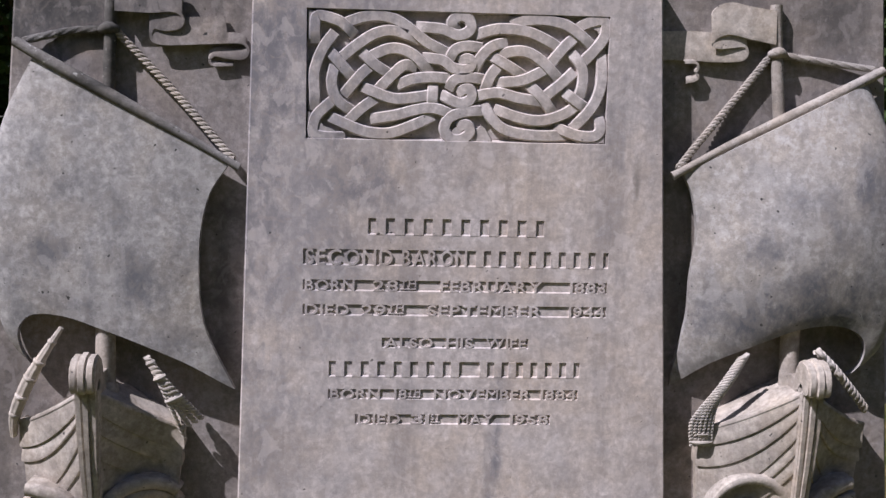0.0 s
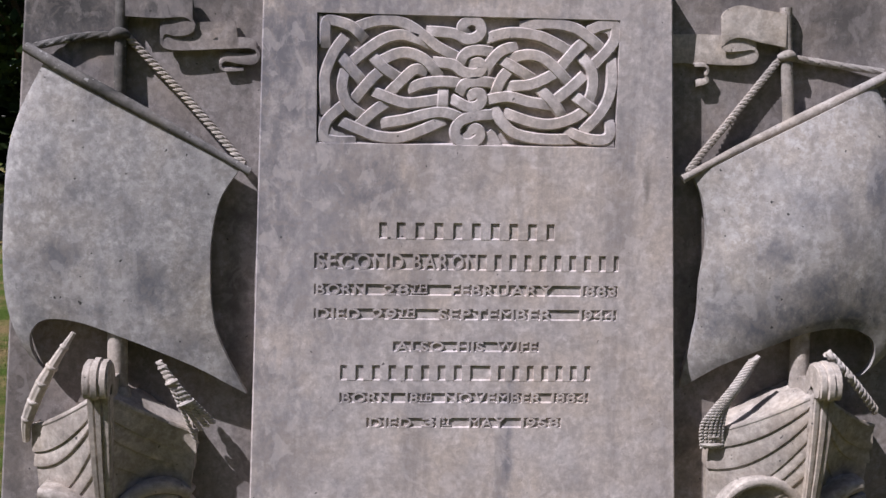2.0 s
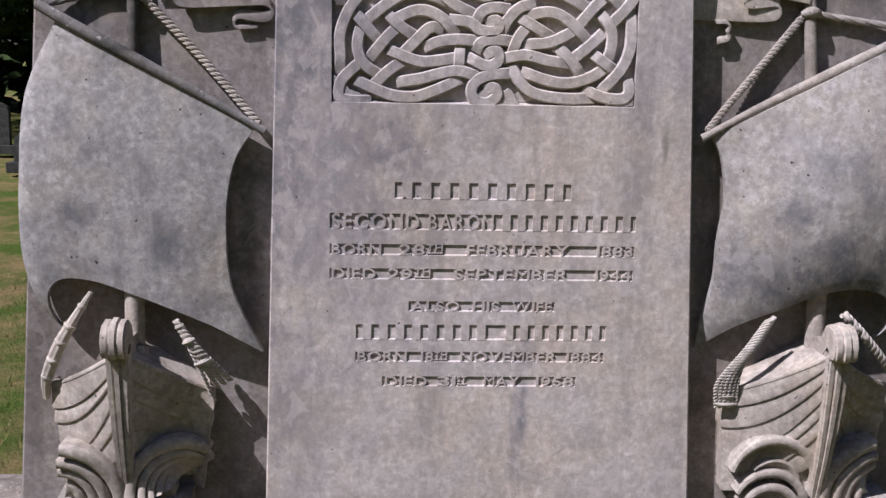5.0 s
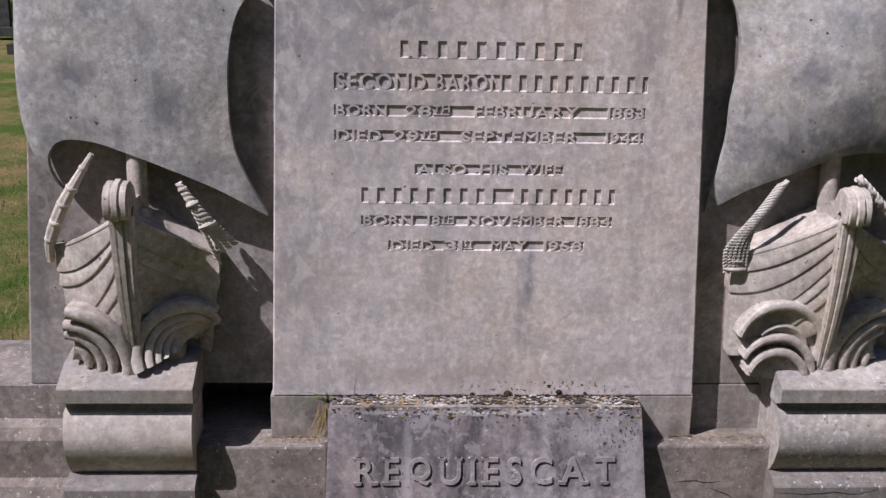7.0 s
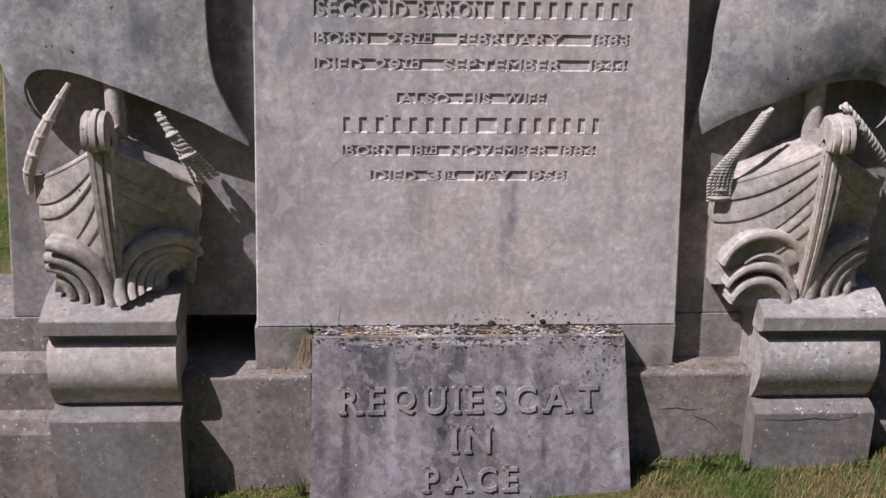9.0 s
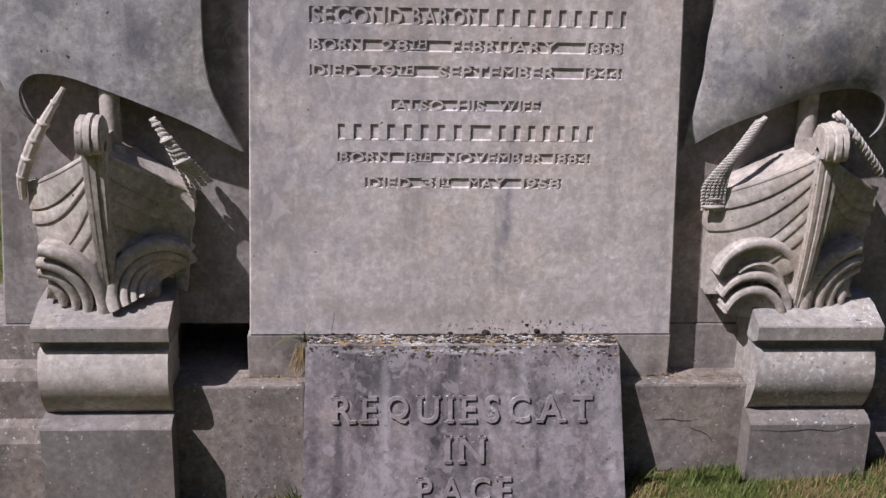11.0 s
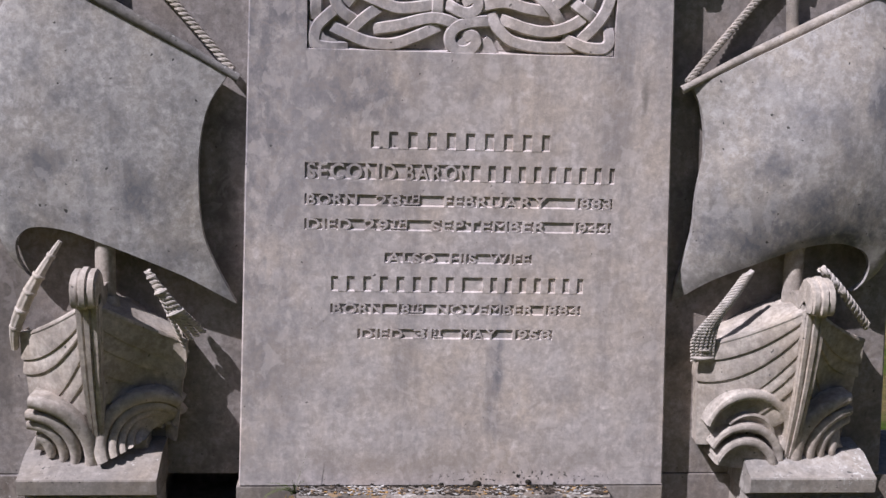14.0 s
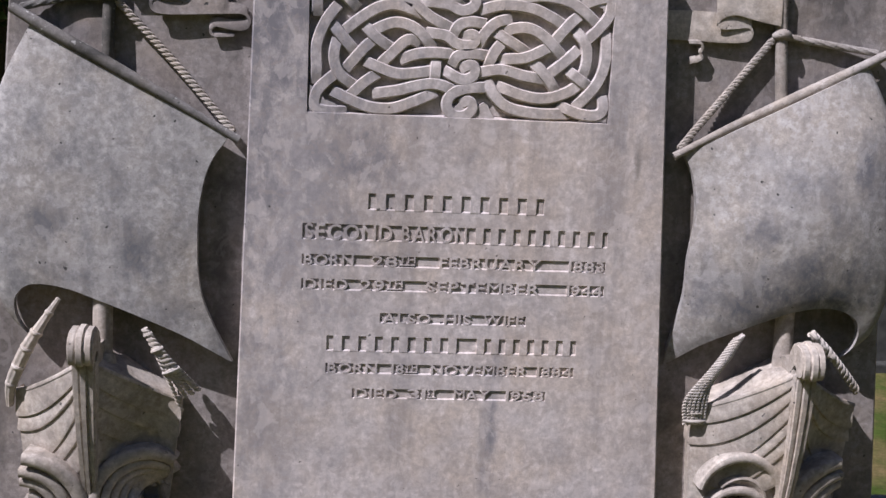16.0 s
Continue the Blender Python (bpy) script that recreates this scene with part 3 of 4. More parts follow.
def gunwale_mesh(of, side):
    """The rim, and the rough deck or hollow behind it up to the wall."""
    bm = bmesh.new()
    rise = HULLS[(of, side)][4]
    rim = [hull_point(of, side, i / 24, 0, 0.0045) for i in range(25)]
    top = [Vector((p.x, p.y + 0.003, p.z + 0.004)) for p in rim]
    inn = [Vector((lerp(p.x, XS, 0.06), p.y + 0.02, p.z + 0.005)) for p in rim]
    rows = [[Vector((p.x, p.y, p.z - 0.006)) for p in rim], rim, top, inn]
    for f in (0.12, 0.4, 0.7, 1.0):
        g = min(1.0, f * 1.6) if rise > 0 else (0.0 if f < 0.1 else 1.0)
        rows.append([Vector((lerp(p.x, XS, 0.06 + 0.05 * f), lerp(p.y + 0.02, WALL, f), p.z + 0.005 + rise * g * (min(1.0, abs(p.x - XS) * 9) if rise > 0 else 1.0) + 0.006 * noise.noise((p.x * 30, f * 3, p.z * 30)))) for p in rim])
    grid(bm, rows)
    return bm


def stem_mesh():
    """Three-ribbed stem post with a rolled head."""
    bm = bmesh.new()
    path = [(stem_y(z), z) for z in (0.42, 0.5, 0.6, 0.7, 0.8, 0.89)] + [(2.872, 0.902), (2.845, 0.904), (2.836, 0.912), (2.834, 0.945), (2.842, 0.968), (2.862, 0.985),
            (2.89, 0.989), (2.915, 0.978), (2.93, 0.955), (2.935, 0.93), (2.937, 0.88)]
    cols = []
    n = 28
    for k, (y, z) in enumerate(path):
        head = 7 <= k
        w = 0.0315 if head else lerp(0.016, 0.029, min(1, (z - 0.44) / 0.4))
        row = []
        for i in range(n + 1):
            u = i / n
            q = abs(2 * u - 1)
            off = 0.0085 if q < 0.26 else (0.0015 if q < 0.36 else (0.004 if q < 0.86 else -0.003))
            if head:
                d = Vector((0, y - 2.888, z - 0.935)).normalized()
            else:
                d = Vector((0, -1, 0.1))
            row.append(Vector((XS + w * (2 * u - 1), y + d.y * off, z + d.z * off)))
        cols.append(row)
    vs = grid(bm, cols)
    for c in (0, -1):
        # cheeks of the head and flanks of the post
        for k in range(len(path) - 1):
            a, b = vs[k][c], vs[k + 1][c]
            if k < 6:
                pa, pb = Vector((a.co.x, a.co.y + 0.06, a.co.z)), Vector((b.co.x, b.co.y + 0.06, b.co.z))
                bm.faces.new((a, b, bm.verts.new(pb), bm.verts.new(pa)))
            else:
                bm.faces.new((a, b, bm.verts.new((a.co.x, 2.89, 0.93))))
    bmesh.ops.remove_doubles(bm, verts=bm.verts, dist=0.0003)
    return bm


def wave_mesh(cx, cz, r, a0, a1, front, w, recede=0.0, flare=0.0, lean=0.0, taper=(0.8, 0.8)):
    """One curling ridge: an arch of rounded section run back to the wall; lean draws it back towards its foot."""
    bm = bmesh.new()
    rows = []
    n = 34
    for i in range(n + 1):
        f = i / n
        a = radians(lerp(a0, a1, f))
        ww = w * (lerp(taper[0], taper[1], f) + 0.2 * math.sin(math.pi * f))
        y = min(front + recede * f + flare * (1 - f) ** 2.2 + lean * r * (1 - math.sin(a)), WALL - 0.02)
        wob = 0.0012 * noise.noise((cx * 9 + f * 6, r * 40, cz))
        row = []
        for q, yy in ((-min(ww + 0.02, r * 0.9), WALL), (-ww, y + ww * 1.3), (-ww * 0.92, y + ww * 0.35), (-ww * 0.6, y + 0.002), (0, y - 0.001), (ww * 0.55, y + 0.001), (ww * 0.88, y + ww * 0.25), (ww, y + ww * 0.8), (ww * 0.9, WALL)):
            rr = r + q
            row.append(Vector((cx + rr * math.cos(a), min(yy + wob, WALL), cz + rr * math.sin(a))))
        rows.append(row)
    vs = grid(bm, rows, True)
    bm.faces.new(vs[0][::-1])
    bm.faces.new(vs[-1])
    return bm


def fan_mesh(cx, cz, r, a0, a1, front, recede=0.0, flare=0.0, lean=0.0):
    """Solid ground of a wave, lying behind its ridges."""
    bm = bmesh.new()
    rows = []
    for i in range(31):
        f = i / 30
        a = radians(lerp(a0, a1, f))
        y = min(front + recede * f + flare * (1 - f) ** 2.2 + lean * r * (1 - math.sin(a)), WALL - 0.004)
        rows.append([Vector((cx + q * math.cos(a), min(yy, WALL + 0.002), cz + q * math.sin(a))) for q, yy in ((r, WALL + 0.002), (r, y + 0.006), (r - 0.006, y), (r * 0.5, y + 0.004), (0.004, y + 0.008))])
    vs = grid(bm, rows)
    for row in (vs[0], vs[-1]):
        bm.faces.new(row + [bm.verts.new((cx, WALL + 0.002, cz))])
    return bm


def pennant_mesh(pts, height, near, far, n=110, thick=0.007):
    """A folded streamer: a strip of that height standing on a winding lower edge, its folds lying one behind another."""
    path = spline([(x, 0, z) for x, z in pts], n)
    bm = bmesh.new()
    rows = []
    for i, p in enumerate(path):
        f = i / n
        y, h = lerp(near, far, f), height(f)
        a, b = path[max(i - 1, 0)], path[min(i + 1, n)]
        t = (b - a).normalized()
        o = Vector((-t.z, 0, t.x)) * thick
        q = Vector((p.x, y, p.z))
        rows.append([q, q + Vector((0, 0.003, h * 0.55)), q + Vector((0, 0.006, h)), q + Vector((0, 0.014, h)), q + Vector((o.x, 0.014, o.z)), q + Vector((o.x, 0.001, o.z))])
    vs = grid(bm, rows, True)
    bm.faces.new(vs[0][::-1])
    bm.faces.new(vs[-1])
    return bm


def mirrored(bm):
    for v in bm.verts:
        v.co.x = 2 * AXIS - v.co.x
        v.co.z -= 0.016 * max(0.0, min(1.0, (v.co.z - 1.55) / 0.25))
    return bm


def ship(side, label):
    flip = (lambda b: b) if side < 0 else mirrored
    root = thing("ship_relief", (AXIS - side * (XS - AXIS), 3.0, 0.47), label, "stone carving", "ship reliefs")
    out = []

    def add(name, b, mat, lab="", smooth=True, angle=40, of=None):
        ob = part(name, flip(b), mat, of, lab, smooth, angle)
        if not of:
            out.append(ob)
        return ob

    add("sail", sail_mesh(side), M_SAIL if side < 0 else M_SAIL_RIGHT, "billowing stone sail, blue-grey stained", True, 50)
    b = bmesh.new()
    tube(b, [(-1.146, 3.03, 1.78), (-1.03, 3.022, 1.716), (-0.853, 3.018, 1.622), (-0.71, 3.018, 1.545), (-0.572, 3.02, 1.468)], 0.0145, 30, 12, lambda f: 0.75 + 0.4 * math.sin(math.pi * min(1, f + 0.15)) if f < 0.97 else 0.82)
    spar = M_YARD if side < 0 else M_SPAR
    add("yard", b, spar)
    mx = -0.909 if side < 0 else -0.852
    b = bmesh.new()
    tube(b, [(mx + 0.007, WALL - 0.014, 1.95), (mx + 0.004, WALL - 0.014, 1.88), (mx - (0.003 if side < 0 else 0.013), WALL - 0.024, 1.63)], 0.0165, 12, 12)
    add("mast", b, spar)
    b = bmesh.new()
    tube(b, [(mx - 0.024, WALL - 0.018, 1.815), (mx, WALL - 0.03, 1.822), (mx + 0.024, WALL - 0.018, 1.816)], 0.0145, 10, 10, lambda f: 0.6 + 0.45 * math.sin(math.pi * f))
    add("mast_band", b, spar)
    b = bmesh.new()
    twisted(b, [(mx - 0.01, WALL - 0.012, 1.818), (mx - 0.1, WALL - 0.01, 1.812 if side < 0 else 1.806), (-1.125, WALL - 0.022, 1.783)], 0.0105, 16, 90)
    add("lift_rope", b, spar, "thin carved rope")
    b = bmesh.new()
    twisted(b, [(mx + 0.016, WALL - 0.014, 1.815), (-0.74 if side < 0 else -0.72, WALL - 0.016, 1.657), (-0.588, WALL - 0.036, 1.488)], 0.0108, 10, 130)
    add("stay_rope", b, M_CARVE if side < 0 else M_SPAR, "thick twisted carved rope")
    b = bmesh.new()
    box(b, XS - 0.03, XS + 0.03, 2.9, 2.99, 0.79, 0.936, 0.003)
    hull = add("hull", b, M_CARVE, "clinker-planked stone bow")
    for sd in (-1, 1):
        for k in range(6):
            add("plank", plank_mesh(side, sd, k), M_CARVE, "", True, 30, hull)
        add("gunwale", gunwale_mesh(side, sd), M_CARVE, "", True, 35, hull)
    add("stem", stem_mesh(), M_CARVE, "ribbed stem with rolled head", True, 55, hull)
    b = bmesh.new()
    tube(b, [(-0.918, 3.0, 0.8), (-0.918, 3.01, 1.1)], 0.026, 8, 18)
    tube(b, [(-0.912, 2.99, 0.82), (-0.912, 2.99, 0.872), (-0.912, 2.995, 0.892)], 0.036, 8, 18, lambda f: 1.0 - 0.2 * f ** 2)
    add("lower_mast", b, M_CARVE)
    if side < 0:
        arches = [(-0.815, 0.507, r, 203, (46, 34, 24, 16, 10)[k], 2.888 + 0.017 * k, w, 0.12, 0.16) for k, (r, w) in enumerate(((0.117, 0.019), (0.086, 0.0125), (0.064, 0.011), (0.044, 0.0105), (0.024, 0.0095)))]
    else:
        arches = [(-0.812, 0.533, 0.117, 205, 12, 2.93, 0.0185, 0.0, 0.12), (-0.814, 0.515, 0.07, 195, 38, 2.95, 0.0105, 0.0, 0.05),
                  (-0.806, 0.452, 0.1, 182, 24, 2.938, 0.0145, 0.0, 0.05), (-0.806, 0.432, 0.08, 178, 18, 2.928, 0.0145, 0.0, 0.03)]
        arches += [(-0.81 - 0.004 * k, 0.50, 0.106 + 0.017 * k, 232, 168, 2.955 - 0.003 * k, 0.008, 0.0, 0.0) for k in range(3)]
    for cx, cz, r, a0, a1, y, w, rc, ln in arches:
        add("wave_ridge", wave_mesh(cx, cz, r, a0, a1, y, w, rc, 0.0, ln, (0.8, 0.8 if side < 0 else 0.4)), M_CARVE, "", True, 50)
    y0, fl = (2.9, 0.0) if side < 0 else (2.915, 0.04)
    for k, (r, w) in enumerate(((0.153, 0.02), (0.113, 0.0155), (0.083, 0.0135), (0.05, 0.013))):
        add("wave_ridge", wave_mesh(-1.108 - 0.002 * k, 0.478, r, (88, 92, 92, 66)[k], -16, y0 + 0.012 * k, w, 0.0, fl, 0.17), M_CARVE, "", True, 50)
    b = bmesh.new()
    box(b, -1.07, -0.82, 2.995, WALL + 0.002, 0.44, 0.51, 0.012)
    box(b, -1.0, -0.88, 2.965, WALL + 0.002, 0.43, 0.6, 0.012)
    for fb in (fan_mesh(-1.108, 0.478, 0.145, 80, -12, y0 + 0.048, 0.0, fl, 0.1),
               fan_mesh(-0.815, 0.507, 0.108, 200, 30, 2.965, 0.07) if side < 0 else fan_mesh(-0.812, 0.52, 0.115, 205, 24, 2.975),
               *([] if side < 0 else [fan_mesh(-0.806, 0.425, 0.082, 180, 12, 2.948)])):
        me = bpy.data.meshes.new("ground")
        fb.to_mesh(me)
        fb.free()
        b.from_mesh(me)
        bpy.data.meshes.remove(me)
    add("water", b, M_CARVE, "", True, 50)
    if side < 0:
        # the brace at the bow's outer end, tapered to both ends
        line = [(-1.017, 2.955, 1.048), (-1.062, 2.953, 0.977), (-1.099, 2.958, 0.915), (-1.128, 2.968, 0.856), (-1.150, 2.983, 0.802), (-1.157, 3.0, 0.75)]
        b = bmesh.new()
        path = spline(line, 60)
        sweep(b, path, lambda f: [(lerp(0.006, 0.0165, min(1, f * 2.2)) * (1 - 0.45 * max(0, f - 0.72) / 0.28) * (1 + 0.07 * math.cos(7 * a)) * math.cos(a),
                                   0.75 * lerp(0.006, 0.0165, min(1, f * 2.2)) * (1 + 0.07 * math.cos(7 * a)) * math.sin(a)) for a in (2 * math.pi * k / 42 for k in range(42))])
        add("rope", b, M_ROPE)
        p = spline(line, 60)
        for f, w in ((0.14, 0.0118), (0.32, 0.0168), (0.47, 0.018), (0.64, 0.018), (0.81, 0.016)):
            b = bmesh.new()
            i = int(f * 60)
            tube(b, [p[i] + (p[i - 1] - p[i]) * 0.9, p[i] + (p[i + 1] - p[i]) * 0.9], w, 4, 12, lambda g: 0.93 + 0.12 * math.sin(math.pi * g))
            add("rope_band", b, M_ROPE)
        # the brace over the gunwale, its strands splayed below a band
        for k, e in enumerate(((-0.713, 3.012, 0.738), (-0.703, 3.022, 0.77), (-0.688, 3.028, 0.779), (-0.671, 3.03, 0.789))):
            b = bmesh.new()
            o = k - 1.5
            twisted(b, [(-0.806 + o * 0.0012, 2.975, 0.968), (-0.77 + o * 0.0042, 2.966, 0.915 + o * 0.002), (-0.737 + o * 0.009, 2.976, 0.858 + o * 0.005), e], 0.0068 + 0.0006 * k, 9, 70, 2)
            add("rope_strand", b, M_ROPE)
        for (x, y, z), h in (((-0.77, 2.963, 0.915), 0.014), ((-0.735, 2.972, 0.857), 0.021), ((-0.795, 2.972, 0.953), 0.009)):
            b = bmesh.new()
            tube(b, [(x - h, y + 0.004, z - h * 0.45), (x, y - 0.004, z), (x + h, y + 0.004, z + h * 0.45)], 0.0075, 6, 8, lambda g: 0.7 + 0.35 * math.sin(math.pi * g))
            add("rope_band", b, M_ROPE)
    else:
        # the broad brace beside the slab: braided strands that widen downwards into a banded end
        line = [(-0.776, 2.965, 0.986), (-0.73, 2.962, 0.912), (-0.685, 2.968, 0.845), (-0.671, 2.976, 0.795), (-0.676, 2.988, 0.73)]
        wide = (0.0042, 0.0075, 0.0098, 0.0115, 0.0105)
        for k in range(6):
            b = bmesh.new()
            off = k - 2.5
            twisted(b, [(p[0] + off * w, p[1] - 0.002 * (2.5 - abs(off)), p[2] - off * w * t) for p, w, t in zip(line, wide, (0.6, 0.6, 0.5, 0.1, 0.0))], 0.0072, 15, 100, 2)
            add("rope_strand", b, M_ROPE)
        for z in (0.79, 0.766, 0.742):
            b = bmesh.new()
            x = -0.674
            tube(b, [(x - 0.03, 2.985, z), (x, 2.974, z - 0.001), (x + 0.03, 2.985, z)], 0.0058, 6, 8)
            add("rope_band", b, M_ROPE)
        b = bmesh.new()
        twisted(b, [(-0.967, 2.94, 1.008), (-1.013, 2.936, 0.963), (-1.068, 2.946, 0.904), (-1.125, 2.965, 0.84)], 0.0125, 7, 80, 2)
        add("rope_strand", b, M_ROPE)
        for f in (0.1, 0.35, 0.6):
            b = bmesh.new()
            x, z = lerp(-0.967, -1.068, f), lerp(1.008, 0.904, f)
            tube(b, [(x - 0.012, 2.938, z - 0.012), (x, 2.928, z), (x + 0.012, 2.938, z + 0.012)], 0.007, 5, 8)
            add("rope_band", b, M_ROPE)
    if side < 0:
        b = pennant_mesh([(-0.892, 1.864), (-0.80, 1.862), (-0.745, 1.866), (-0.722, 1.85), (-0.73, 1.83), (-0.765, 1.824), (-0.795, 1.828), (-0.806, 1.805), (-0.795, 1.786), (-0.76, 1.781), (-0.70, 1.784), (-0.61, 1.79),
                          (-0.57, 1.79), (-0.556, 1.776), (-0.565, 1.757), (-0.60, 1.757), (-0.64, 1.763), (-0.656, 1.748), (-0.645, 1.731), (-0.592, 1.733)],
                         lambda f: 0.072 if f < 0.66 else lerp(0.03, 0.009, (f - 0.66) / 0.34), WALL - 0.036, WALL - 0.013)
        out.append(part("pennant", b, M_WALL, None, "folded stone streamer", True, 50))
    else:
        b = pennant_mesh([(0.858, 1.834), (0.79, 1.846), (0.735, 1.857), (0.697, 1.846), (0.682, 1.824), (0.70, 1.812), (0.74, 1.815), (0.774, 1.818), (0.781, 1.80), (0.765, 1.787), (0.70, 1.784), (0.62, 1.787), (0.55, 1.786)],
                         lambda f: lerp(0.082, 0.07, f), WALL - 0.036, WALL - 0.013)
        out.append(part("pennant", b, M_CARVE, None, "folded stone streamer", True, 50))
        b = pennant_mesh([(0.611, 1.77), (0.642, 1.77), (0.646, 1.757), (0.64, 1.748), (0.648, 1.734), (0.62, 1.724)], lambda f: 0.012, WALL - 0.03, WALL - 0.02, 40)
        out.append(part("pennant_tail", b, M_CARVE, None, "", True, 50))
    under(root, out)
    return root


ship(-1, "high-relief carved stone sailing ship on waves, pale and weathered")
ship(1, "high-relief carved stone sailing ship on waves, sunlit broad bow")


# ---- ground ----
def ground_z(x):
    """The lawn falls gently to one side along the memorial."""
    return GROUND - 0.032 + 0.06 * max(-1.4, min(1.4, x))


bm = bmesh.new()
bmesh.ops.create_grid(bm, x_segments=90, y_segments=90, size=1.0)
for v in bm.verts:
    x, y = v.co.x, v.co.y
    v.co.x, v.co.y = math.copysign(abs(x) ** 3, x) * 400 , math.copysign(abs(y) ** 3, y) * 400 + 3
    v.co.z = ground_z(v.co.x) + 0.02 * noise.noise((v.co.x * 0.5, v.co.y * 0.5, 0))
m, nt, b = nodes_of("lawn")
co = nt.nodes.new("ShaderNodeNewGeometry").outputs["Position"]
c = mix(nt, (0.085, 0.13, 0.022), (0.27, 0.2, 0.09), ramp(nt, noise_at(nt, co, 1.6, 8, 0.7), [(0.42, (0, 0, 0)), (0.62, (1, 1, 1))]))
c = mix(nt, c, ramp(nt, noise_at(nt, co, 40, 6, 0.7), [(0.3, (0.55,) * 3), (0.7, (1.2,) * 3)]), 1.0, "MULTIPLY")
nt.links.new(c, b.inputs["Base Color"])
b.inputs["Roughness"].default_value = 0.95
b.inputs["Specular IOR Level"].default_value = 0.1
bp = nt.nodes.new("ShaderNodeBump")
bp.inputs["Distance"].default_value = 0.03
nt.links.new(noise_at(nt, co, 60, 6, 0.7), bp.inputs["Height"])
nt.links.new(bp.outputs[0], b.inputs["Normal"])
tagged(part("ground", bm, m), "sunlit patchy lawn, green with dry straw patches", "lawn", kind="structure")


# ---- knotwork: each strand between two crossings dips under at its ends ----
STRANDS = {}
STRANDS["upper_left"] = [
    [(-376, 85), (-376, 131), (-369, 149), (-340, 145), (-306, 132), (-278, 106)],
    [(-328, 104), (-355, 65), (-376, 7), (-375, -51), (-376, -88)],
    [(-302, 130), (-254, 148), (-209, 153), (-165, 143), (-120, 115), (-83, 87), (-36, 65)],
    [(-299, 50), (-269, 75), (-224, 105), (-180, 116), (-135, 106), (-108, 95)],
    [(-232, 48), (-187, 68), (-150, 68), (-112, 49), (-80, 15)],
    [(-336, 57), (-306, 23), (-278, -8)],
    [(-254, 59), (-221, 28), (-180, 3)],
    [(-90, 48), (-45, 43), (-16, 24), (19, 20), (35, 37), (23, 49), (5, 42)],
    [(-108, 127), (-45, 123), (-7, 109), (20, 116), (31, 133), (22, 152), (2, 159), (-16, 149), (-20, 135), (-10, 122)],
]
STRANDS["lower_left"] = [
    [(-323, -64), (-364, -101), (-378, -129), (-376, -155), (-346, -163), (-302, -163)],
    [(-297, -49), (-257, -1), (-232, 22)],
    [(-325, 18), (-331, -25), (-314, -69), (-278, -94)],
    [(-206, -32), (-168, 7), (-141, 28), (-117, 24)],
    [(-248, -33), (-209, -48), (-165, -60), (-112, -55), (-81, -49)],
    [(-288, -121), (-254, -88), (-221, -64)],
    [(-331, -113), (-291, -130), (-239, -148), (-180, -150), (-120, -129), (-69, -105)],
    [(-224, -113), (-165, -103), (-105, -86), (-60, -83), (-13, -99)],
    [(-156, -22), (-120, -8), (-75, -2), (-28, -4)],
    [(-66, -25), (-68, -72)],
]
STRANDS["middle"] = [
    [(-23, 49), (-11, 70), (17, 81), (54, 78)],
    [(-23, -27), (-10, -7), (26, 0), (62, -3)],
    [(-41, -48), (-1, -67), (29, -60), (36, -40), (23, -29), (2, -38)],
    [(62, -86), (14, -91), (-23, -108), (-34, -137), (-16, -161), (14, -161), (34, -141), (23, -123), (5, -129)],
    [(47, 113), (104, 128), (178, 123), (235, 100), (264, 84)],
    [(41, 21), (59, 55), (89, 83), (121, 92)],
    [(86, 57), (126, 35), (166, 12)],
    [(71, -29), (86, 7), (104, 30)],
]
STRANDS["upper_right"] = [
    [(138, 145), (208, 155), (275, 145), (320, 118), (351, 92)],
    [(107, 57), (133, 69), (175, 71), (215, 51), (263, 6)],
    [(104, -11), (163, -5), (208, 14), (232, 29)],
    [(244, 43), (275, 82), (300, 106)],
    [(300, 68), (327, 33), (330, -11), (321, -47)],
    [(318, 141), (354, 155), (384, 155), (384, 116), (360, 81), (324, 43)],
    [(378, 64), (381, -2), (366, -55), (336, -97), (309, -123)],
]
STRANDS["lower_right"] = [
    [(47, -48), (104, -38), (163, -51), (220, -58)],
    [(190, -17), (226, -52), (253, -88)],
    [(229, -47), (275, -8), (303, 19)],
    [(285, -34), (315, -56), (339, -71)],
    [(264, -125), (312, -143), (363, -147), (382, -129), (378, -101)],
    [(71, -72), (95, -111), (133, -137), (208, -148), (285, -146)],
    [(101, -82), (163, -102), (223, -108), (282, -90), (309, -71)],
]


def strand_mesh(pts, half=0.0158):
    line = [Vector((x / 1000, SLAB, 1.716 + z / 1000)) for x, z in pts]
    line[0] += (line[0] - line[1]).normalized() * 0.007
    line[-1] += (line[-1] - line[-2]).normalized() * 0.007
    path = spline(line, max(14, 5 * len(pts)))
    n = len(path) - 1
    for i, p in enumerate(path):
        f = i / n
        p.y = SLAB + 0.0015 + 0.006 * (1 - min(1.0, min(f, 1 - f) * n * 0.22)) ** 1.5
    bm = bmesh.new()
    h = half
    sec = [(-h, -0.026), (-h, -0.007), (-h * 0.95, -0.0025), (-h * 0.78, 0.0), (h * 0.78, 0.0), (h * 0.95, -0.0025), (h, -0.007), (h, -0.026)]
    sweep(bm, path, lambda f: sec)
    return bm


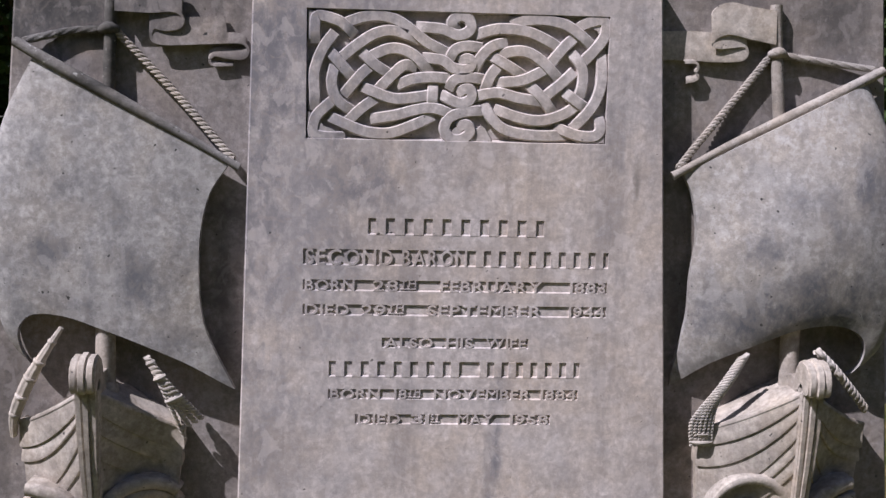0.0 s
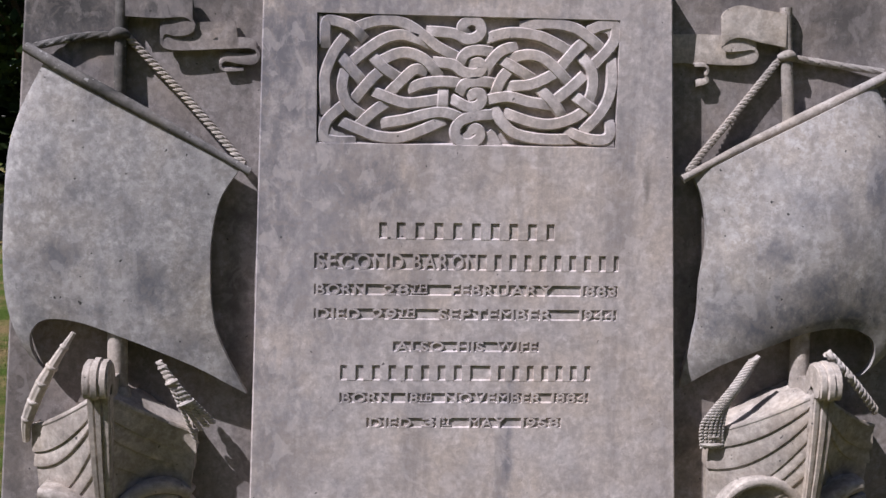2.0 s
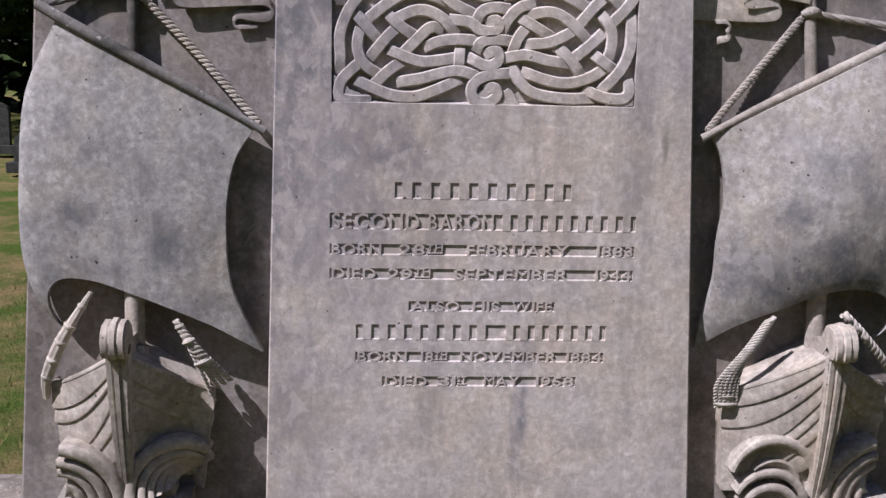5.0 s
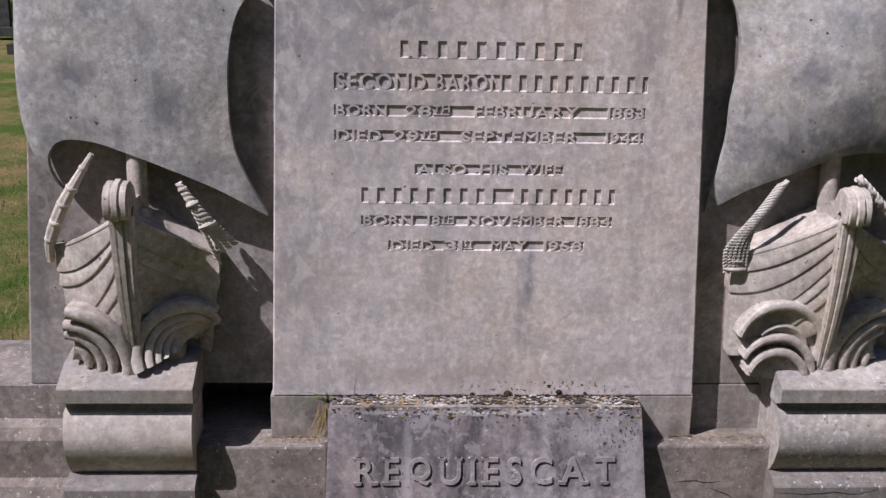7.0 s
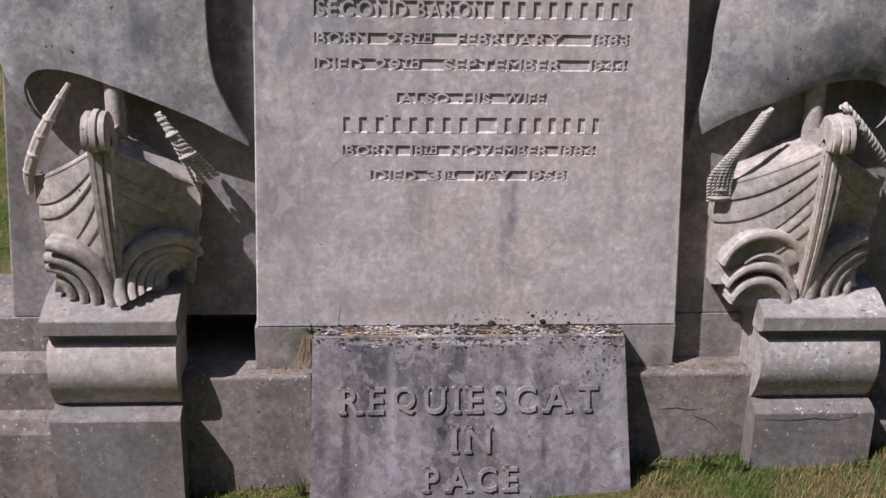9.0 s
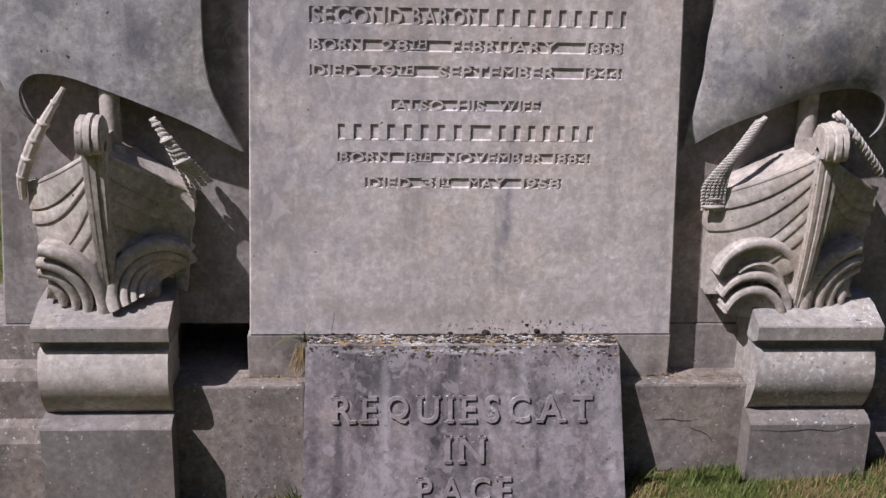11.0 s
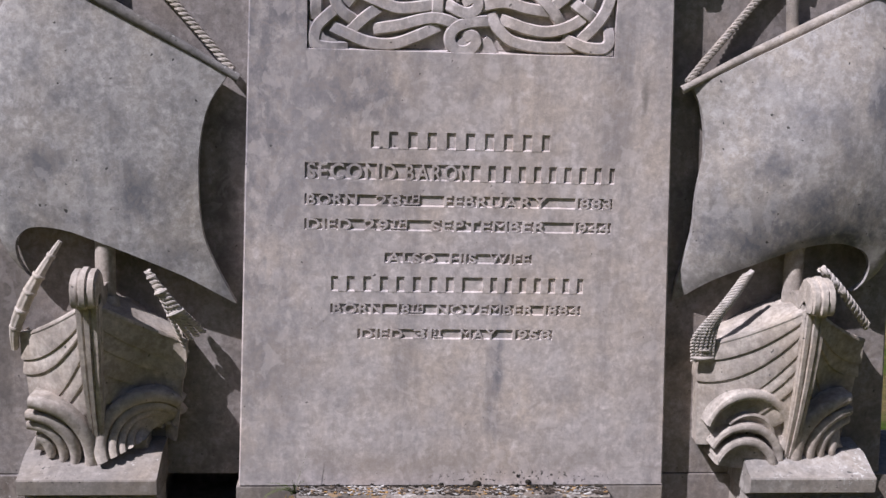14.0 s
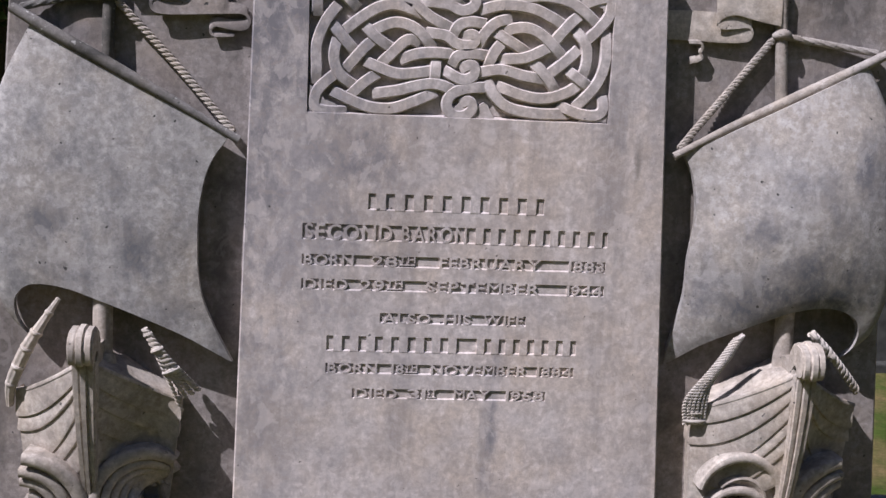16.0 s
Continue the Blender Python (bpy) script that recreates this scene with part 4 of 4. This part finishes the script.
strands = []
for region in STRANDS.values():
    for pts in region:
        strands.append(part("knot_strand", strand_mesh(pts), M_SLAB, None, "", True, 40))
for cx, cz in ((-0.005, -0.157), (0.052, -0.158)):
    bm = bmesh.new()
    pts = [(-0.04, -0.01), (0.0, 0.035), (0.012, 0.045), (0.024, 0.034), (0.045, -0.01)]
    lo = [bm.verts.new((cx + x, SLAB + 0.026, 1.716 + cz + z * 0.8)) for x, z in pts]
    hi = [bm.verts.new((cx + x * 0.9, SLAB + 0.006, 1.716 + cz + z * 0.75)) for x, z in pts]
    bm.faces.new(hi)
    for i in range(5):
        bm.faces.new((lo[i], lo[(i + 1) % 5], hi[(i + 1) % 5], hi[i]))
    strands.append(part("knot_spur", bm, M_SLAB))
for pts in ([(-394, 164), (-318, 150), (-346, 136), (-366, 130), (-372, 110), (-394, 84)], [(-394, -164), (-300, -166), (-326, -143), (-352, -134), (-366, -114), (-394, -96)],
            [(393, -164), (393, -100), (374, -130), (340, -148), (318, -164)], [(388, 164), (318, 150), (342, 138), (364, 132), (374, 112), (388, 84)]):
    bm = bmesh.new()
    fr = [bm.verts.new((x / 1000, SLAB + 0.004, 1.716 + z / 1000)) for x, z in pts]
    bk = [bm.verts.new((x / 1000, SLAB + 0.026, 1.716 + z / 1000)) for x, z in pts]
    bm.faces.new(fr)
    for i in range(len(pts)):
        bm.faces.new((fr[i], fr[(i + 1) % len(pts)], bk[(i + 1) % len(pts)], bk[i]))
    strands.append(part("knot_corner", bm, M_SLAB))
bm = bmesh.new()
box(bm, KNOT[2] + 0.003, KNOT[3] - 0.003, SLAB + KSUNK - 0.0012, SLAB + KSUNK + 0.004, KNOT[1] + 0.009, KNOT[0] - 0.003)
knot_panel = part("knot_panel", bm, M_SLAB, None, "sunk panel of interlaced knotwork")
under(inscribed_slab, [knot_panel])
for o in strands:
    o.parent = knot_panel


# ---- lettering ----
GLYPHS = {}


def glyph(ch, bold):
    """The outline of a capital as a solid 1 high and 1 deep: its mesh and its width."""
    bold = 0.0 if ch in "MW" else bold
    key = (ch, bold)
    if key not in GLYPHS:
        cu = bpy.data.curves.new("glyph", "FONT")
        cu.body, cu.extrude, cu.offset, cu.resolution_u = ch, 0.5, bold, 4
        ob = bpy.data.objects.new("glyph", cu)
        scene.collection.objects.link(ob)
        me = bpy.data.meshes.new_from_object(ob.evaluated_get(bpy.context.evaluated_depsgraph_get()))
        bpy.data.objects.remove(ob)
        co = np.array([v.co for v in me.vertices])
        co[:, :2] -= co[:, :2].min(0)
        h = co[:, 1].max()
        co[:, 0] /= h
        co[:, 1] /= h
        GLYPHS[key] = (co, [tuple(p.vertices) for p in me.polygons], co[:, 0].max())
        bpy.data.meshes.remove(me)
    return GLYPHS[key]


def letters(word, x0, x1, zb, zt, face, depth, material, parent, name="letter", bold=0.012, serif=0.0, tilt=0.0):
    """Capitals filling x0..x1 and zb..zt; face(z) is the y of their front, depth how far they reach back."""
    h = zt - zb
    widths = [max(glyph(c, bold)[2], 0.2) for c in word]
    gap = (0.2 if len(word) > 1 else 0) * h * (1.75 if serif else 1)
    k = (x1 - x0 - gap * (len(word) - 1)) / (sum(widths) * h)
    x = x0
    made = []
    for c, w in zip(word, widths):
        co, faces, gw = glyph(c, bold)
        lead = (w - gw) / 2
        bm = bmesh.new()
        vs = []
        for px, py, pz in co:
            z = zb + py * h
            vs.append(bm.verts.new((x + (px + lead) * h * k, face(z) + (0.5 - pz) * depth, z)))
        for f in faces:
            try:
                bm.faces.new([vs[i] for i in f])
            except ValueError:
                pass
        if serif:
            wk = w * h * k
            ends = {"R": ((0.1, 0), (0.95, 0), (0.1, 1)), "E": ((0.08, 0), (0.08, 1)), "I": ((0.5, 0), (0.5, 1)), "U": ((0.1, 1), (0.9, 1)), "A": ((0.03, 0), (0.97, 0)),
                    "T": ((0.5, 0),), "N": ((0.08, 0), (0.08, 1), (0.92, 1)), "P": ((0.1, 0), (0.1, 1))}.get(c, ())
            for fx, fz in ends:
                sx, sz = x + fx * wk, zb + fz * (h - 0.008)
                box(bm, sx - serif, sx + serif, face(sz) + 0.0005, face(sz) + depth, sz, sz + 0.008)
        made.append(part(name, bm, material))
        x += w * h * k + gap
    for o in made:
        o.parent = parent


def bars(count, x0, x1, zb, zt, face, depth, material, parent):
    """Plain upright bars in the place of a name."""
    pitch = (x1 - x0) / count
    made = []
    for i in range(count):
        bm = bmesh.new()
        box(bm, x0 + pitch * (i + 0.2), x0 + pitch * (i + 0.72), face(zt) - 0.0003, face(zt) + depth, zb, zt)
        made.append(part("bar", bm, material))
    for o in made:
        o.parent = parent


flat = lambda z: SLAB - 0.0004


def line_of(band, lo, hi, items):
    """items: text or a number of bars, with its start and end on a ruler that runs from lo to hi along the band."""
    zt, zb, xa, xb = BANDS[band]
    bm = bmesh.new()
    box(bm, xa + 0.003, xb - 0.003, SLAB + SUNK - 0.0006, SLAB + SUNK + 0.003, zb + 0.005, zt - 0.003)
    row = part("inscription_line", bm, M_SLAB, None, "sunk band of capitals")
    under(inscribed_slab, [row])
    at = lambda c: lerp(xa + 0.002, xb - 0.002, (c - lo) / (hi - lo))
    for what, c0, c1 in items:
        if isinstance(what, int):
            bars(what, at(c0), at(c1), zb, zt, flat, SUNK + 0.001, M_SLAB, row)
        elif what in ("TH", "ST"):
            letters(what, at(c0), at(c1), lerp(zb, zt, 0.42), zt, flat, SUNK + 0.001, M_SLAB, row, "letter", 0.008)
            bm = bmesh.new()
            box(bm, at(c0), at(c1), SLAB - 0.0003, SLAB + SUNK + 0.001, lerp(zb, zt, 0.16), lerp(zb, zt, 0.28))
            part("underline", bm, M_SLAB, row)
        else:
            letters(what, at(c0), at(c1), zb, zt, flat, SUNK + 0.001, M_SLAB, row)


line_of(0, 338, 1138, [(9, 352, 1128)])
line_of(1, 44, 1424, [("SECOND", 52, 442), ("BARON", 485, 778), (9, 805, 1422)])
line_of(2, 44, 1420, [("BORN", 50, 272), ("28", 355, 468), ("TH", 476, 550), ("FEBRUARY", 660, 1122), ("1883", 1252, 1416)])
line_of(3, 44, 1420, [("DIED", 50, 248), ("29", 305, 414), ("TH", 422, 496), ("SEPTEMBER", 605, 1124), ("1944", 1250, 1414)])
line_of(4, 296, 808, [("ALSO", 304, 472), ("HIS", 520, 614), ("WIFE", 660, 802)])
line_of(5, 110, 997, [(8, 120, 584), (7, 630, 992)])
line_of(6, 112, 988, [("BORN", 117, 290), ("18", 340, 384), ("TH", 388, 432), ("NOVEMBER", 480, 822), ("1884", 858, 984)])
line_of(7, 210, 887, [("DIED", 217, 364), ("31", 400, 466), ("ST", 470, 502), ("MAY", 566, 690), ("1958", 748, 882)])

proud = lambda z: block_y(z) - 0.006
face = next(o for o in front_block.children if o.name.startswith("block"))
for word, x0, x1, zb, zt in (("REQUIESCAT", -0.344, 0.372, 0.153, 0.224), ("IN", -0.037, 0.07, 0.046, 0.117), ("PACE", -0.112, 0.147, -0.058, 0.008)):
    letters(word, x0, x1, zb, zt, proud, 0.01, M_LETTER, face, "letter", 0.012, 0.0105)


# ---- background: trees, headstones ----
def leaf_cloud(bm, centre, radii, count, size, rg):
    for _ in range(count):
        d = Vector((rg.gauss(0, 1), rg.gauss(0, 1), rg.gauss(0, 1))).normalized()
        r = rg.uniform(0.55, 1.05)
        c = Vector(centre) + Vector((d.x * radii[0], d.y * radii[1], d.z * radii[2])) * r
        a = Vector((rg.uniform(-1, 1), rg.uniform(-1, 1), rg.uniform(-0.6, 0.6))).normalized() * size * rg.uniform(0.6, 1.3)
        b = a.cross(Vector((rg.uniform(-1, 1), rg.uniform(-1, 1), rg.uniform(-1, 1)))).normalized() * size * rg.uniform(0.4, 0.8)
        bm.faces.new([bm.verts.new(c + q) for q in (-a, b, a, -b)])


def tree(x, y, h, spread, seed, label):
    rg = random.Random(seed)
    root = thing("tree", (x, y, GROUND), label, "tree", "trees behind the lawn")
    b = bmesh.new()
    tube(b, [(x, y, GROUND - 0.1), (x + 0.1, y, h * 0.3), (x - 0.05, y + 0.1, h * 0.75)], 0.32, 14, 10, lambda f: 1.1 - 0.85 * f)
    for k in range(7):
        a, z = rg.uniform(0, 6.28), h * rg.uniform(0.25, 0.6)
        tube(b, [(x, y, z), (x + math.cos(a) * spread * 0.4, y + math.sin(a) * spread * 0.4, z + h * 0.1), (x + math.cos(a) * spread * 0.8, y + math.sin(a) * spread * 0.8, z + h * 0.15)], 0.1, 8, 6, lambda f: 1.1 - 0.8 * f)
    out = [part("trunk", b, M_BARK, None, "", True)]
    b = bmesh.new()
    for k in range(26):
        a, f = rg.uniform(0, 6.28), rg.random() ** 0.6
        z = h * rg.uniform(0.22, 1.0)
        w = spread * f * (1.1 - 0.7 * abs(z / h - 0.45))
        r = spread * rg.uniform(0.28, 0.42)
        leaf_cloud(b, (x + math.cos(a) * w, y + math.sin(a) * w, z), (r, r, r * 0.7), 190, 0.17, rg)
    out.append(part("crown", b, M_LEAF))
    under(root, out)


tree(-8.2, 26, 10.0, 3.6, 1, "dark green broadleaf tree at the lawn's far edge")
tree(-12.5, 24, 12.0, 4.2, 2, "dark green broadleaf tree at the lawn's far edge")
tree(-3.5, 29, 12.0, 4.2, 3, "dark green broadleaf tree at the lawn's far edge")
tree(4.0, 28, 11.0, 4.2, 4, "dark green broadleaf tree at the lawn's far edge")
tree(10.2, 19, 10.0, 3.6, 5, "dark green broadleaf tree beyond a headstone")
tree(15.5, 22, 12.0, 4.4, 6, "dark green broadleaf tree beyond a headstone")
rg = random.Random(11)
bm = bmesh.new()
# only the far stretch is in view; the rest is added to block skylight
for k in range(230):
    a = 2 * math.pi * k / 230
    r = 31 + 2 * math.sin(k * 1.7)
    x, y = math.cos(a) * r, 4 + math.sin(a) * r
    leaf_cloud(bm, (x, y, rg.uniform(0.3, 1.4)), (1.2, 1.0, 1.5), 55, 0.28, rg)
    for z in (1.5, 4, 7, 10, 12.5):
        leaf_cloud(bm, (x * 1.1, y + (y - 4) * 0.1, z), (1.3, 1.3, 1.8), 45, 0.62, rg)
    for z in (3.5, 6.5, 9.5):
        leaf_cloud(bm, (x * 1.04, y + (y - 4) * 0.04, z + rg.uniform(-1, 1)), (1.6, 1.6, 2.2), 60, 0.32, rg)
tagged(part("woodland", bm, M_LEAF), "dark dense woodland edge, its unseen rest added to dim the skylight", "woodland", kind="stuff")


def headstone(x, y, w, h, label, lean=0.0):
    ob = thing("headstone", (x, y, GROUND), label, "headstone", "old headstones")
    b = bmesh.new()
    pts = [(-w / 2, 0), (w / 2, 0), (w / 2, h * 0.8)] + [(w / 2 * math.cos(a), h * 0.8 + h * 0.2 * math.sin(a)) for a in (math.pi * q / 8 for q in range(1, 8))] + [(-w / 2, h * 0.8)]
    fr = [b.verts.new((x + px + lean * pz, y, GROUND + pz)) for px, pz in pts]
    bk = [b.verts.new((x + px + lean * pz, y + 0.12, GROUND + pz)) for px, pz in pts]
    b.faces.new(fr)
    b.faces.new(bk[::-1])
    for i in range(len(pts)):
        b.faces.new((fr[i], fr[(i + 1) % len(pts)], bk[(i + 1) % len(pts)], bk[i]))
    p = [part("tablet", b, M_SHADED_STONE)]
    b = bmesh.new()
    box(b, x - w * 0.65, x + w * 0.65, y - 0.1, y + 0.22, GROUND - 0.05, GROUND + 0.1, 0.01)
    p.append(part("foot", b, M_SHADED_STONE))
    under(ob, p)


headstone(-5.35, 16.2, 0.6, 0.55, "small rounded headstone on the lawn, darkened as in tree shade", 0.03)
headstone(-7.0, 19.0, 0.7, 0.85, "weathered headstone near the trees, darkened as in tree shade")
headstone(3.02, 6.55, 0.75, 0.58, "low grey headstone with pale top on the lawn")


# ---- grass and weeds ----
def blade(bm, base, tip, width, sag=0.3, n=4):
    base, tip = Vector(base), Vector(tip)
    d = tip - base
    side = Vector((d.y, -d.x, 0))
    side = (side.normalized() if side.length > 1e-4 else Vector((1, 0, 0))) * width
    mid = base.lerp(tip, 0.5) + Vector((0, 0, sag * d.length))
    rows = []
    for i in range(n):
        f = i / n
        p = base * (1 - f) ** 2 + mid * 2 * f * (1 - f) + tip * f * f
        w = side * (1 - f * 0.8)
        rows.append((bm.verts.new(p - w), bm.verts.new(p + w)))
    for a, b in zip(rows, rows[1:]):
        bm.faces.new((a[0], a[1], b[1], b[0]))
    bm.faces.new((rows[-1][0], rows[-1][1], bm.verts.new(tip)))


rg = random.Random(21)
green, dry = bmesh.new(), bmesh.new()
for k in range(24000):
    x, y = (rg.uniform(0.45, 1.7) if rg.random() < 0.7 else rg.uniform(-1.7, 0.45)), 2.95 - 0.55 * rg.random() ** 1.6
    if (-1.14 < x < -0.775 or 0.818 < x < 1.18) and y > 2.862 or -0.44 < x < 0.475 and y > 2.79:
        continue
    patch = noise.noise((x * 3.1, y * 4.0, 2.0)) + (0.05 if x < 0.85 else -0.32)
    b = green if patch + rg.uniform(-0.25, 0.25) > 0 else dry
    h = rg.uniform(0.008, 0.034) * (1.6 if b is green and y > 2.8 and rg.random() < 0.2 else 1)
    g = ground_z(x) + 0.004
    a = rg.uniform(0, 6.28)
    blade(b, (x, y, g - 0.02), (x + math.cos(a) * h * 0.7, y + math.sin(a) * h * 0.5, g + h), rg.uniform(0.0012, 0.0026), 0.2)
for k in range(9000):
    x, y = rg.uniform(-4.5, -1.5), rg.uniform(2.6, 9.0)
    b = green if noise.noise((x * 1.5, y * 0.9, 7.0)) + rg.uniform(-0.3, 0.3) > 0 else dry
    h = rg.uniform(0.015, 0.05)
    a = rg.uniform(0, 6.28)
    blade(b, (x, y, ground_z(x) - 0.02), (x + math.cos(a) * h, y + math.sin(a) * h, ground_z(x) + h), 0.003, 0.2, 2)
tagged(part("grass", green, M_GRASS), "short green grass round the memorial's foot", "grass", kind="stuff")
tagged(part("dry_grass", dry, M_DRY), "dry straw-coloured grass in patches", "grass", kind="stuff")


def tuft(x, y, z, count, height, spread, seed, label, lean=(0, 0)):
    rg = random.Random(seed)
    b = bmesh.new()
    for k in range(count):
        a, r = rg.uniform(0, 6.28), spread * rg.random()
        h = height * rg.uniform(0.4, 1.0)
        blade(b, (x + rg.uniform(-0.008, 0.008), y + rg.uniform(-0.006, 0.006), z), (x + math.cos(a) * r + lean[0] * h, y - abs(math.sin(a)) * r * 0.6 + lean[1] * h, z + h * rg.uniform(0.5, 1.0)), rg.uniform(0.0012, 0.0024), 0.35, 6)
    return tagged(part("weed_tuft", b, M_GRASS), label, "weed", "weeds at the stones")


tuft(-0.424, 2.965, 0.352, 26, 0.055, 0.06, 1, "green grass tuft growing in the joint at the slab's foot", (-0.5, -0.1))
tuft(-0.455, 2.9, ground_z(-0.455), 40, 0.13, 0.06, 2, "green grass tuft beside the inscribed block", (-0.3, -0.2))
tuft(0.53, 2.9, ground_z(0.53), 55, 0.11, 0.09, 3, "green weeds beside the inscribed block")
tuft(0.70, 2.89, ground_z(0.70), 60, 0.1, 0.1, 4, "green weeds before the step block")
tuft(0.80, 2.86, ground_z(0.80), 35, 0.09, 0.05, 5, "green weeds before the pedestal")
tuft(1.13, 2.85, ground_z(1.13), 22, 0.08, 0.06, 6, "green weeds before the pedestal")
bm = bmesh.new()
for end, w, sag in (((-0.53, 2.955, 0.318), 0.0026, 0.5), ((-0.515, 2.95, 0.335), 0.002, 0.4), ((-0.5, 2.93, 0.465), 0.0011, 0.08), ((-0.385, 2.975, 0.49), 0.001, 0.02), ((-0.335, 2.9, 0.27), 0.0011, 0.25), ((-0.375, 2.93, 0.34), 0.0018, 0.4)):
    blade(bm, (-0.424, 2.965, 0.354), end, w, sag, 10)
rg = random.Random(41)
hang = bmesh.new()
for k in range(90):
    x = rg.uniform(-0.448, -0.423)
    blade(hang, (x, 2.958 + rg.uniform(-0.008, 0.004), rg.uniform(0.29, 0.352)), (x + rg.uniform(-0.035, 0.006), 2.94 + rg.uniform(-0.012, 0.012), rg.uniform(0.232, 0.29)), rg.uniform(0.0007, 0.0014), 0.12, 4)
tagged(part("dead_roots", hang, M_DRY), "withered grass roots hanging beside the inscribed block", "weed", "weeds at the stones")
tagged(part("grass_stalk", bm, M_GRASS), "long arching grass stalks over the block's edge", "grass")


# ---- moss, litter and crust along the joint ----
rg = random.Random(31)
bm = bmesh.new()
for k in range(70):
    x = rg.uniform(-0.41, 0.44)
    r = rg.uniform(0.0015, 0.0045) * (2 if rg.random() < 0.12 else 1)
    m4 = Matrix.Translation((x, rg.uniform(2.985, 2.999), 0.36 + rg.uniform(0, 0.004))) @ Matrix.Diagonal((rg.uniform(1, 2.2) * r, r, r * rg.uniform(0.5, 1.1), 1))
    bmesh.ops.create_icosphere(bm, subdivisions=1, radius=1.0, matrix=m4)
for x, z, r in ((0.08, 0.365, 0.012), (0.225, 0.37, 0.009), (0.195, 0.388, 0.005), (-0.02, 0.362, 0.008), (0.3, 0.366, 0.005)):
    m4 = Matrix.Translation((x, SLAB - 0.001, z)) @ Matrix.Diagonal((r, r * 0.35, r * 0.8, 1))
    bmesh.ops.create_icosphere(bm, subdivisions=2, radius=1.0, matrix=m4)
tagged(part("moss", bm, plain("moss", (0.02, 0.019, 0.016), (0.05, 0.044, 0.032), 120), None, "", True), "dark moss clumps in the joint above the block", "moss", kind="stuff")
bm = bmesh.new()
for k in range(420):
    if rg.random() < 0.6:
        x, y, z = rg.uniform(0.45, 0.86), 3.0 - rg.random() ** 2 * 0.06, 0.234
    else:
        x, y, z = rg.uniform(-0.62, -0.43), 3.0 - rg.random() ** 2 * 0.05, 0.234
    a, l = rg.uniform(0, 6.28), rg.uniform(0.006, 0.022)
    blade(bm, (x, y, z), (x + math.cos(a) * l, y + math.sin(a) * l * 0.6, z + rg.uniform(0.001, 0.006)), rg.uniform(0.0006, 0.0012), 0.1, 2)
tagged(part("dry_litter", bm, M_DRY), "dry grass clippings lying on the step blocks", "litter", kind="stuff")


# ---- flaking lichen on the block's top and its upper edge ----
def flakes(count, seed, size, material, label):
    rg = random.Random(seed)
    b = bmesh.new()
    for _ in range(count):
        x = rg.uniform(-0.412, 0.442)
        if noise.noise((x * 14, seed, 0.5)) + rg.uniform(-0.5, 0.5) < -0.05:
            continue
        r = size * rg.uniform(0.35, 1.3)
        front = rg.random() < 0.16
        if front:
            z = 0.353 - 0.026 * rg.random() ** 1.8
            c, ax, up, n = Vector((x, block_y(z) - 0.0006, z)), Vector((1, 0, 0)), Vector((0, 0.29, 0.95)), Vector((0, -0.95, 0.3))
        else:
            c, ax, up, n = Vector((x, 2.938 + 0.058 * rg.random(), 0.3602)), Vector((1, 0, 0)), Vector((0, 1, 0)), Vector((0, 0, 1))
        k = rg.randint(6, 9)
        ring = []
        for q in range(k):
            a, w = 2 * math.pi * q / k, r * rg.uniform(0.35, 1.3)
            ring.append(c + ax * math.cos(a) * w * 1.5 + up * math.sin(a) * w * 0.8)
        lift = n * rg.uniform(0.0004, 0.0018)
        hi = [b.verts.new(p + lift) for p in ring]
        lo = [b.verts.new(p - n * 0.001) for p in ring]
        b.faces.new(hi)
        for q in range(k):
            b.faces.new((lo[q], lo[(q + 1) % k], hi[(q + 1) % k], hi[q]))
    tagged(part("lichen", b, material), label, "lichen", kind="stuff")


flakes(1300, 61, 0.0042, plain("dark_lichen", (0.03, 0.025, 0.021), (0.1, 0.08, 0.062), 60), "dark brown lichen crust on the block's top")
flakes(700, 62, 0.0036, plain("white_lichen", (0.38, 0.36, 0.34), (0.55, 0.53, 0.5), 60), "white lichen flakes on the block's top edge")
flakes(260, 63, 0.0032, plain("ochre_lichen", (0.28, 0.16, 0.05), (0.42, 0.27, 0.11), 60), "ochre lichen flakes on the block's top")


# ---- hairline cracks, their inner shade put on as thin dark tubes ----
M_CRACK = plain("crack_shade", (0.03, 0.027, 0.022), (0.06, 0.05, 0.04), 60)
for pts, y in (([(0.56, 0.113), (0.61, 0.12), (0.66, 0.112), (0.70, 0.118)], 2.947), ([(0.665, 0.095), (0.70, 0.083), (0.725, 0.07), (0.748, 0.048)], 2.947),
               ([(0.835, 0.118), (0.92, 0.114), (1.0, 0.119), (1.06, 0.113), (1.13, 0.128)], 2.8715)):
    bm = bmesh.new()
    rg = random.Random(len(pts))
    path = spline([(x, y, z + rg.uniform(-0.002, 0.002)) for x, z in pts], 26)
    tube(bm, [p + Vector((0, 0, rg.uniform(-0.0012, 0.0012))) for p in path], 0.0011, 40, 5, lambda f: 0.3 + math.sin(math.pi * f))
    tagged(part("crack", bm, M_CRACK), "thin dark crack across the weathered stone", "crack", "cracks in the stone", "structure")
